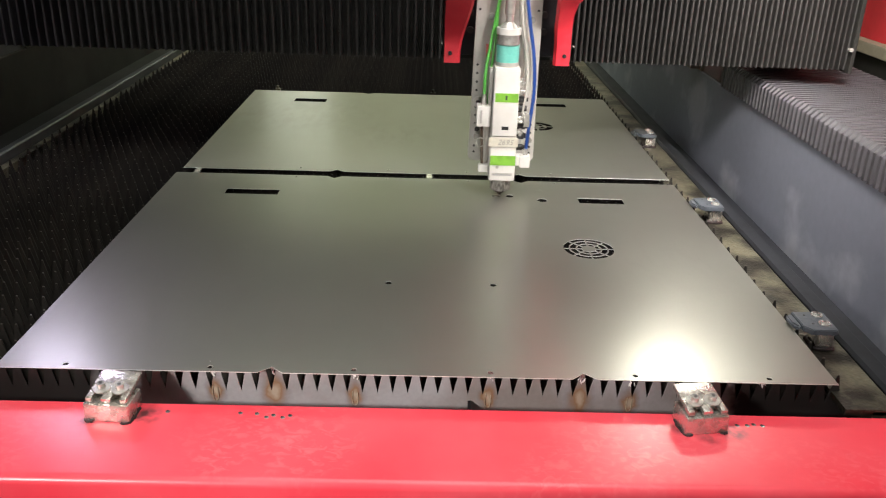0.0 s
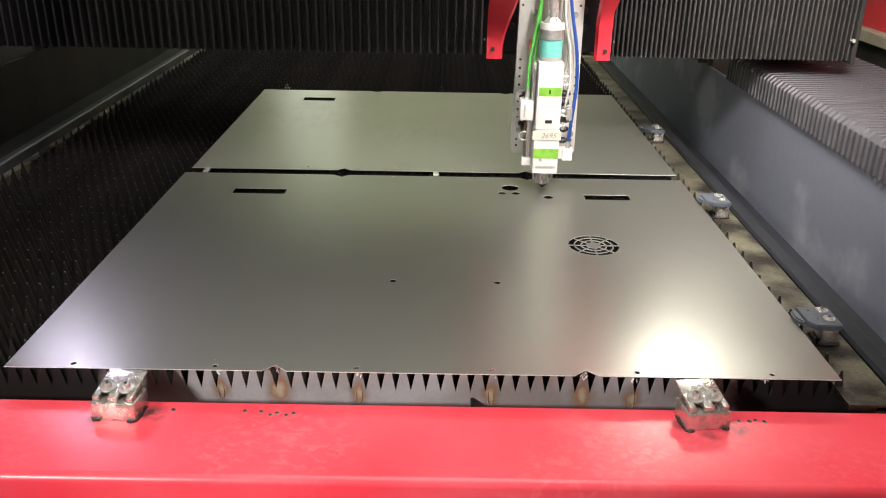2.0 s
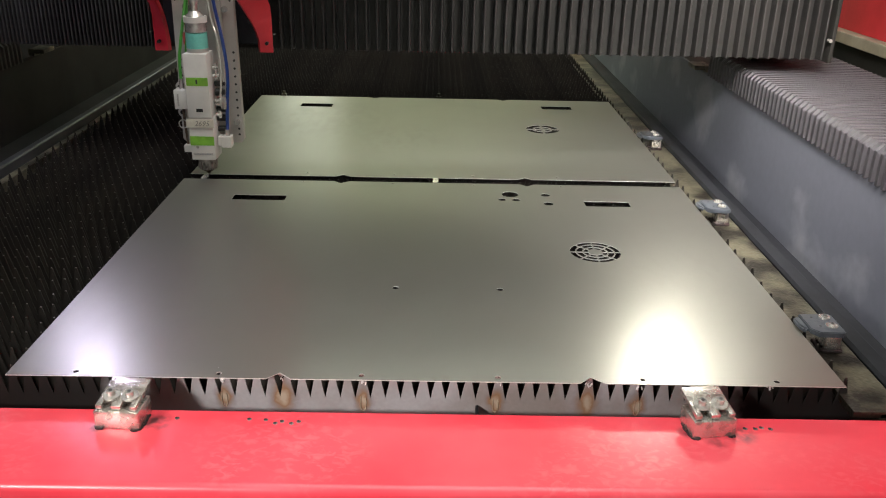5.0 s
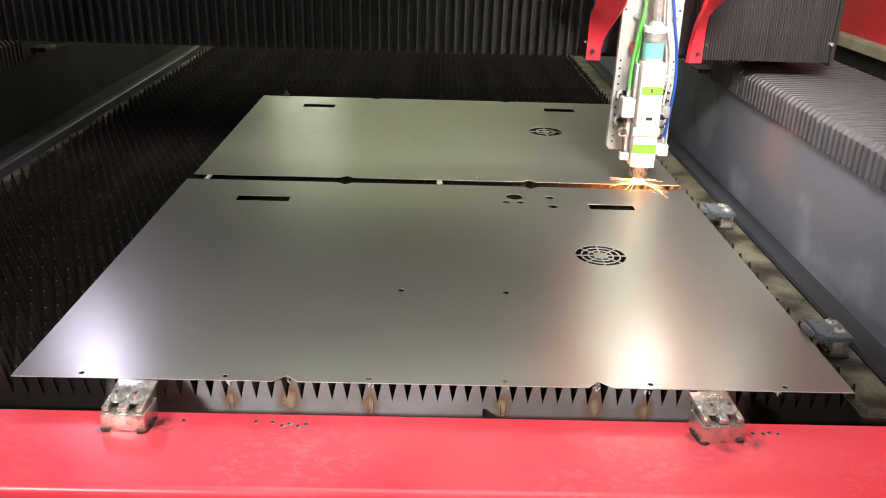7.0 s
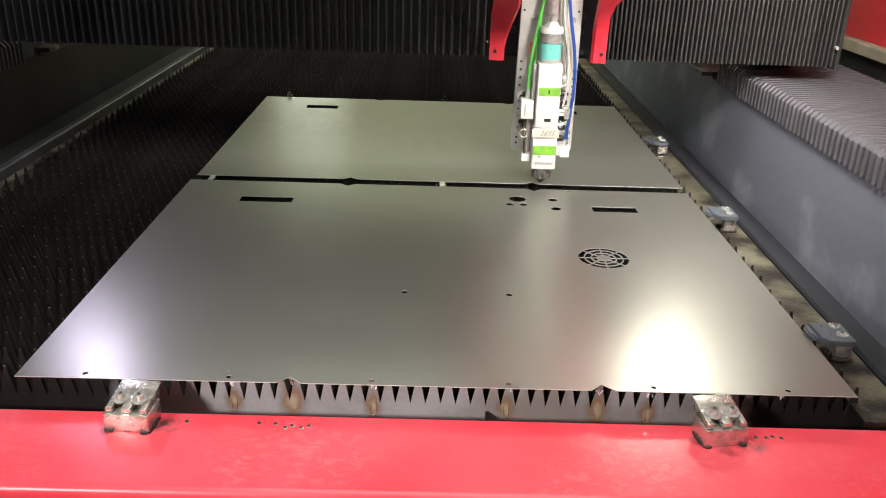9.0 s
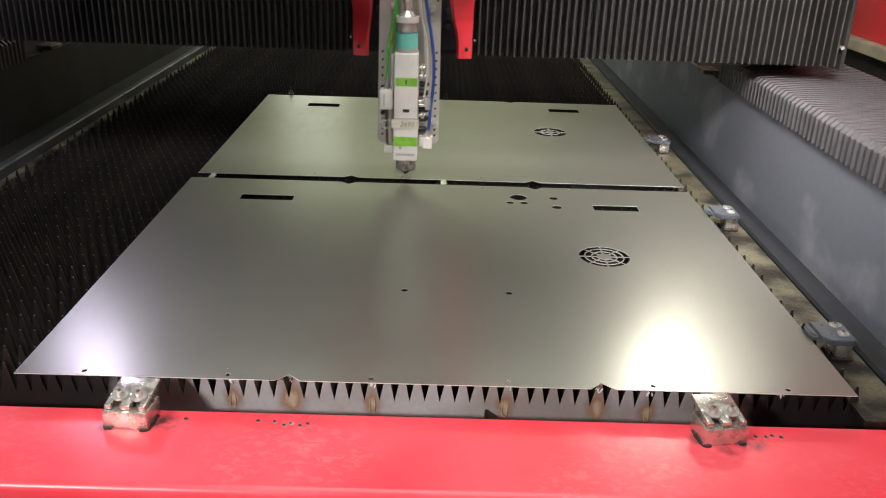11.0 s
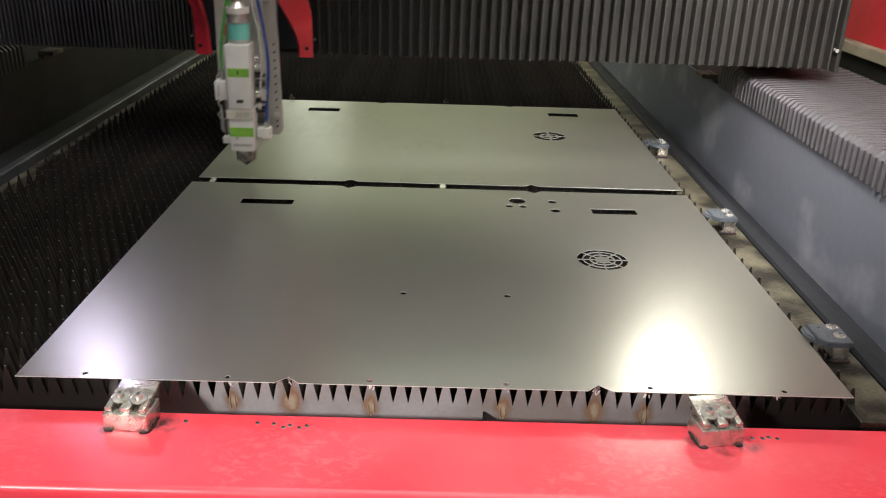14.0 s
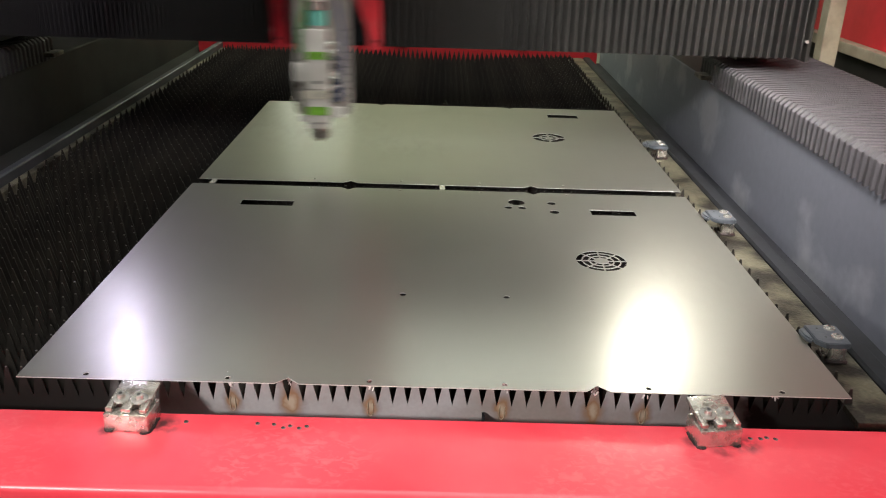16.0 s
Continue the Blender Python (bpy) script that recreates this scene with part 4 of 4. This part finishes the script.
    part("hose", make(lambda b: tube(b, bend([(0.056, 0, 0.112), (0.060, 0.0, 0.17), (0.066, 0.004, 0.25), (0.060, 0.006, 0.33), (0.044, 0.014, 0.42), (0.026, 0.03, 0.56), (0.02, 0.05, 0.80)]), 0.0041)), BLUE_HOSE, h, "blue air hose", True)
    for k, (dx, dy) in enumerate(((0.0, 0.008), (0.006, 0.016), (-0.005, 0.020))):
        part("hose", make(lambda b: tube(b, bend([(0.043 + dx, dy, 0.19 + 0.03 * k), (0.050 + dx, dy, 0.26), (0.046 + dx, dy + 0.004, 0.33), (0.030 + dx, dy + 0.01, 0.42), (0.02, 0.045, 0.70)]), 0.0028)), CLEAR_HOSE, h, "clear thin hose", True)
    part("hose", make(lambda b: tube(b, bend([(-0.038, 0.012, 0.21), (-0.037, 0.012, 0.27), (-0.028, 0.02, 0.36), (-0.016, 0.04, 0.55)]), 0.0030)), GREEN_HOSE, h, "", True)
    return h


# ---------- way covers along the sides ----------
WAY = 84


def way_cover(x0, x1, name_label, material):
    w = empty("way_cover", (0, 0, 0.164), name_label, "bellows", "way covers beside the bed")
    s = 1 if x1 > x0 else -1
    bm = bmesh.new()
    prof = [(x0, -0.006), (x0, 0.058), (x0 + s * 0.013, 0.071), (x1, 0.071), (x1, 0.0)]
    inner = [(x0 + s * 0.011, 0.0), (x0 + s * 0.011, 0.046), (x0 + s * 0.020, 0.053), (x1 - s * 0.018, 0.053), (x1 - s * 0.018, 0.0)]
    rows = [[bm.verts.new((p[0], y, p[1])) for p in pr] for pr, y in ((inner, -0.0116), (prof, -0.0050), (prof, 0.0046), (inner, 0.0112))]
    for a, b in zip(rows, rows[1:]):
        for k in range(4):
            bm.faces.new((a[k], a[k + 1], b[k + 1], b[k]))
    me = mesh_of("pleat", bm, material)
    # added dark backing, the shade between pleats put into its colour
    lo, hi = sorted((x0 + s * 0.022, x1 - s * 0.020))
    part("inner_cover", boxes((lo, hi, -0.55, 1.48, 0.0, 0.030)), BELLOWS, w)
    made = []
    for k in range(WAY):
        ob = new("pleat", me)
        ob.parent = w
        made.append((ob, (k + 0.5) / WAY))
    return made


def small_parts():
    for x, y, m in ((1.478, 1.66, RUST), (-0.662, 1.72, RUST)):
        s = 1 if x > 0 else -1
        bm = bmesh.new()
        box(bm, x - 0.018, x + 0.016, y - 0.04, y + 0.04, 0.170, 0.184, 0.003)
        box(bm, x + s * 0.018, x + s * 0.032, y - 0.04, y + 0.04, 0.1625, 0.184, 0.002)
        thing("stop_bracket", bm, m, "small brown steel stop bracket on the side wall", "bracket", "stop brackets")


# ---------- sparks ----------
def sparks(label, specs, seed, under=(-0.048, -0.032), wide=0.05, core=1.0, ahead=0.0):
    """A bundle of glowing streaks round the cut: (count, heading, spread, rise, reach, material)."""
    rnd = random.Random(seed)
    e = empty("spark_shower", (0, 0, 0), label, "sparks", "sparks at the cut")
    bm = bmesh.new()
    bmesh.ops.create_icosphere(bm, subdivisions=2, radius=0.010, matrix=Matrix.Translation((0, 0, 0.003)) @ Matrix.Diagonal((1.6 * core, core, 0.6 * core, 1)))
    part("molten_spot", bm, FIRE, e, "white-hot molten spot")
    bm = bmesh.new()
    bmesh.ops.create_icosphere(bm, subdivisions=1, radius=0.005)
    drop = mesh_of("ember_drip", bm, EMBER)
    for k in range(24):
        ob = new("ember_drip", drop)
        ob.parent = e
        ob.location = (rnd.gauss(ahead, wide), rnd.choice((rnd.uniform(*under), under[1])), -0.025 - rnd.random() * 0.06)
    for count, heading, spread, rise, reach, m in specs:
        bm = bmesh.new()
        for k in range(count):
            a, up = radians(heading + rnd.gauss(0, spread)), radians(max(1, rnd.gauss(rise, rise * 0.6)))
            d = Vector((math.cos(a) * math.cos(up), math.sin(a) * math.cos(up), math.sin(up)))
            r0 = abs(rnd.gauss(0, 0.22)) * reach
            r1 = r0 + rnd.uniform(0.25, 0.85) * reach
            lift = Vector((0, 0, 0.004))
            p = [lift + d * (r0 + (r1 - r0) * q / 3) - Vector((0, 0, 0.5 * (r0 + (r1 - r0) * q / 3) ** 2)) for q in range(4)]
            tube(bm, p, rnd.uniform(0.00010, 0.00024), 4)
        part("streak_spray", bm, m, e, "fine orange spark streaks")
    return e


structure()
FRAME = machine_frame()
enclosure()
slats()
CUT_SLUGS = sheets()
clamps()
GANTRY, PLEATS = gantry()
CARRIAGE = carriage()
HEAD_UNIT = laser_head()
# the left cover takes the darker cloth, shade put into its colour
WAY_PLEATS = way_cover(WALL_R - 0.006, WALL_R + 0.355, "dusty grey pleated way cover on the side wall", WAY_CLOTH) + way_cover(WALL_L + 0.006, WALL_L - 0.56, "pleated way cover in darker cloth that stands in for shade", BELLOWS)
small_parts()
SPARK_SIDE = sparks("dense orange sparks shooting sideways along the sheet", ((60, -10, 12, 2, 0.06, STREAK_HOT), (150, -14, 16, 2.5, 0.16, STREAK), (130, -15, 22, 4, 0.21, STREAK_FAINT), (2, 150, 8, 8, 0.12, STREAK_FAINT)), 3)
SPARK_FAN = sparks("short orange sparks spraying round the nozzle", ((14, -66, 9, 3, 0.13, STREAK), (12, 232, 12, 3, 0.11, STREAK), (18, 181, 7, 3, 0.07, STREAK), (12, -2, 7, 3, 0.05, STREAK)), 5)
SPARK_RIGHT = sparks("orange sparks fanning forward over the near sheet", ((30, -36, 13, 3, 0.13, STREAK), (12, -80, 16, 3, 0.09, STREAK), (16, 181, 6, 3, 0.05, STREAK_HOT)), 6)
SPARK_STAR = sparks("wide star of orange sparks over the near sheet", ((80, -92, 42, 3, 0.32, STREAK), (30, -90, 50, 3, 0.16, STREAK_HOT), (30, -90, 45, 3, 0.36, STREAK_FAINT)), 7)
SPARK_LEFT = sparks("orange sparks fanning out aside from the nozzle", ((40, 236, 13, 2, 0.42, STREAK), (8, -92, 5, 2, 0.30, STREAK), (22, -2, 5, 3, 0.05, STREAK_HOT), (20, 240, 20, 2, 0.12, STREAK_HOT)), 8)
SPARK_EDGE = sparks("orange sparks spraying aside over the sheet edge", ((16, 229, 7, 2, 0.27, STREAK), (22, -2, 4, 3, 0.08, STREAK), (12, 184, 6, 2, 0.10, STREAK), (2, -92, 6, 2, 0.16, STREAK_FAINT), (12, 215, 16, 2, 0.08, STREAK_HOT)), 8)
SPARK_BURST = sparks("orange sparks bursting at the sheet's corner with lit slats", ((26, -2, 4, 2, 0.13, STREAK), (20, 182, 8, 3, 0.11, STREAK), (14, 240, 12, 2, 0.20, STREAK), (8, -92, 8, 2, 0.16, STREAK), (5, 150, 20, 8, 0.08, STREAK_FAINT)), 11, (-0.08, 0.05), wide=0.045, ahead=-0.11)
SPARK_SMALL = sparks("small glow of sparks under the nozzle", ((9, -90, 60, 6, 0.03, STREAK),), 9, (-0.06, 0.100), wide=0.2, core=0.35, ahead=0.12)
SPARK_SPOT = sparks("glowing spot and embers under the nozzle", ((8, -70, 60, 5, 0.05, STREAK), (12, -4, 5, 2, 0.11, STREAK)), 12)

# seconds, nozzle x, y, height
HEAD_PATH = [
    (0.0, 0.801, 0.832, 0.005), (0.3, 0.783, 0.827, 0.005), (0.6, 0.803, 0.827, 0.005), (0.9, 0.824, 0.850, 0.005), (1.2, 0.808, 0.850, 0.005),
    (1.5, 0.826, 0.853, 0.005), (1.7, 0.836, 0.858, 0.006), (1.8, 0.873, 0.860, 0.034), (2.0, 0.892, 0.864, 0.007), (2.1, 0.894, 0.864, 0.005), (2.4, 0.908, 0.847, 0.005),
    (2.7, 0.885, 0.838, 0.005), (2.9, 0.889, 0.858, 0.006), (3.0, 0.878, 0.880, 0.026), (3.1, 0.831, 0.930, 0.052), (3.2, 0.774, 0.965, 0.046), (3.3, 0.734, 0.965, 0.014),
    (3.4, 0.730, 0.964, 0.008), (3.5, 0.730, 0.962, 0.005), (4.0, 0.727, 0.962, 0.005), (4.1, 0.706, 0.968, 0.040), (4.2, 0.587, 0.975, 0.042), (4.4, 0.300, 0.985, 0.045),
    (4.6, 0.060, 0.985, 0.006), (5.2, 0.050, 0.985, 0.005), (5.4, 0.400, 0.985, 0.045), (5.8, 1.120, 0.995, 0.045), (6.0, 1.220, 1.010, 0.010), (6.3, 1.224, 1.025, 0.012),
    (6.4, 1.226, 1.025, 0.010), (6.5, 1.209, 1.010, 0.008), (6.6, 1.172, 1.000, 0.032), (6.7, 1.150, 1.000, 0.009), (7.0, 1.146, 1.003, 0.008), (7.4, 1.147, 1.003, 0.009), (7.5, 1.112, 0.997, 0.048),
    (7.6, 1.022, 0.992, 0.051), (7.7, 0.976, 0.992, 0.040), (7.8, 0.941, 0.992, 0.008), (8.4, 0.946, 0.998, 0.008), (8.5, 0.945, 0.998, 0.010), (8.6, 0.911, 0.996, 0.024),
    (8.7, 0.888, 0.993, 0.006), (9.2, 0.884, 0.993, 0.006), (9.5, 0.884, 0.990, 0.006), (9.7, 0.720, 0.985, 0.045), (9.9, 0.632, 0.980, 0.006), (10.7, 0.622, 0.978, 0.006),
    (10.9, 0.560, 0.976, 0.030), (11.1, 0.526, 0.974, 0.006), (11.3, 0.526, 0.973, 0.004), (11.4, 0.525, 0.981, 0.006), (11.7, 0.528, 0.984, 0.006), (11.8, 0.516, 0.985, 0.028),
    (11.9, 0.467, 0.985, 0.044), (12.0, 0.411, 0.981, 0.012), (12.1, 0.405, 0.976, 0.005), (12.3, 0.408, 0.976, 0.005), (12.4, 0.401, 0.978, 0.005), (12.6, 0.385, 0.992, 0.008),
    (12.8, 0.370, 0.981, 0.006), (12.9, 0.336, 0.985, 0.031), (13.0, 0.312, 0.986, 0.007), (13.6, 0.303, 0.990, 0.007), (13.8, 0.268, 0.990, 0.048), (13.9, 0.182, 0.990, 0.050),
    (14.0, 0.128, 0.992, 0.037), (14.1, 0.105, 0.996, 0.009), (14.5, 0.106, 1.000, 0.007), (14.8, 0.107, 1.003, 0.008), (15.0, 0.046, 1.002, 0.008), (15.2, 0.044, 0.982, 0.006),
    (15.5, 0.036, 0.964, 0.006), (15.65, 0.040, 0.975, 0.020), (15.8, 0.072, 1.050, 0.062), (15.9, 0.130, 1.115, 0.060), (16.0, 0.291, 1.180, 0.056),
]
# seconds of cutting: start, end, kind of spray
BURNS = [(0.15, 0.56, "small"), (1.05, 1.65, "small"), (2.25, 2.62, "small"), (3.47, 3.6, "side"), (3.6, 3.95, "left"), (6.2, 6.47, "side"), (6.95, 7.32, "fan"), (7.95, 8.05, "side"), (8.05, 8.44, "fan"),
         (11.36, 11.74, "left"), (12.36, 12.74, "right"), (13.15, 13.25, "side"), (13.25, 13.45, "star"), (13.45, 13.66, "spot"), (14.22, 14.36, "side"), (14.36, 14.7, "edge"), (15.35, 15.58, "burst")]


def head_at(t):
    ts = [r[0] for r in HEAD_PATH]
    return [float(np.interp(t, ts, [r[k] for r in HEAD_PATH])) for k in (1, 2, 3)]


def motions():
    walk(GANTRY, [(t, pose(0, y, 0)) for t, x, y, z in HEAD_PATH])
    walk(CARRIAGE, [(t, pose(x, y, 0)) for t, x, y, z in HEAD_PATH])
    walk(HEAD_UNIT, [(t, pose(x, y, z - 0.004)) for t, x, y, z in HEAD_PATH])
    for ob, side, s in PLEATS:
        if side == "r":
            walk(ob, [(t, pose(x + 0.152 + (G_R - x - 0.152) * s, 0.20, 0)) for t, x, y, z in HEAD_PATH])
        else:
            walk(ob, [(t, pose(x - 0.140 + (G_L - x + 0.140) * s, 0.20, 0)) for t, x, y, z in HEAD_PATH])
    few = [r for r in HEAD_PATH if r[0] in (0.0, 1.7, 2.9, 3.2, 6.3, 9.2, 12.6, 15.5, 15.65, 15.8, 15.9, 16.0)]
    for ob, s in WAY_PLEATS:
        walk(ob, [(t, pose(0, -0.55 + (y + 0.58 + 0.55) * s, 0)) for t, x, y, z in few])
    for ob, x, y, t in CUT_SLUGS:
        walk(ob, [(0, pose(x, y, -0.0001)), (t, pose(x, y, -0.0001)), (t + 0.1, pose(x, y + 0.004, -0.055, 30, 12, 0)), (t + 0.3, pose(x, y + 0.01, -0.55, 70, 40, 0)), (16.0, pose(x, y + 0.01, -0.56, 70, 40, 0))])
    for ob, kind in ((SPARK_SMALL, "small"), (SPARK_SPOT, "spot"), (SPARK_SIDE, "side"), (SPARK_FAN, "fan"), (SPARK_RIGHT, "right"), (SPARK_STAR, "star"), (SPARK_BURST, "burst"), (SPARK_LEFT, "left"), (SPARK_EDGE, "edge")):
        rows = [(0.0, pose(0.8, 0.83, -0.80))]
        for a, b, k in BURNS:
            if k == kind:
                x, y, _ = head_at(a)
                u, v, _ = head_at(b)
                rows += [(a - 0.04, pose(x, y, -0.80)), (a, pose(x, y, 0.0)), (b, pose(u, v, 0.0)), (b + 0.04, pose(u, v, -0.80))]
        walk(ob, [*rows, (16.0, pose(rows[-1][1].translation.x, 0.98, -0.80))])


motions()
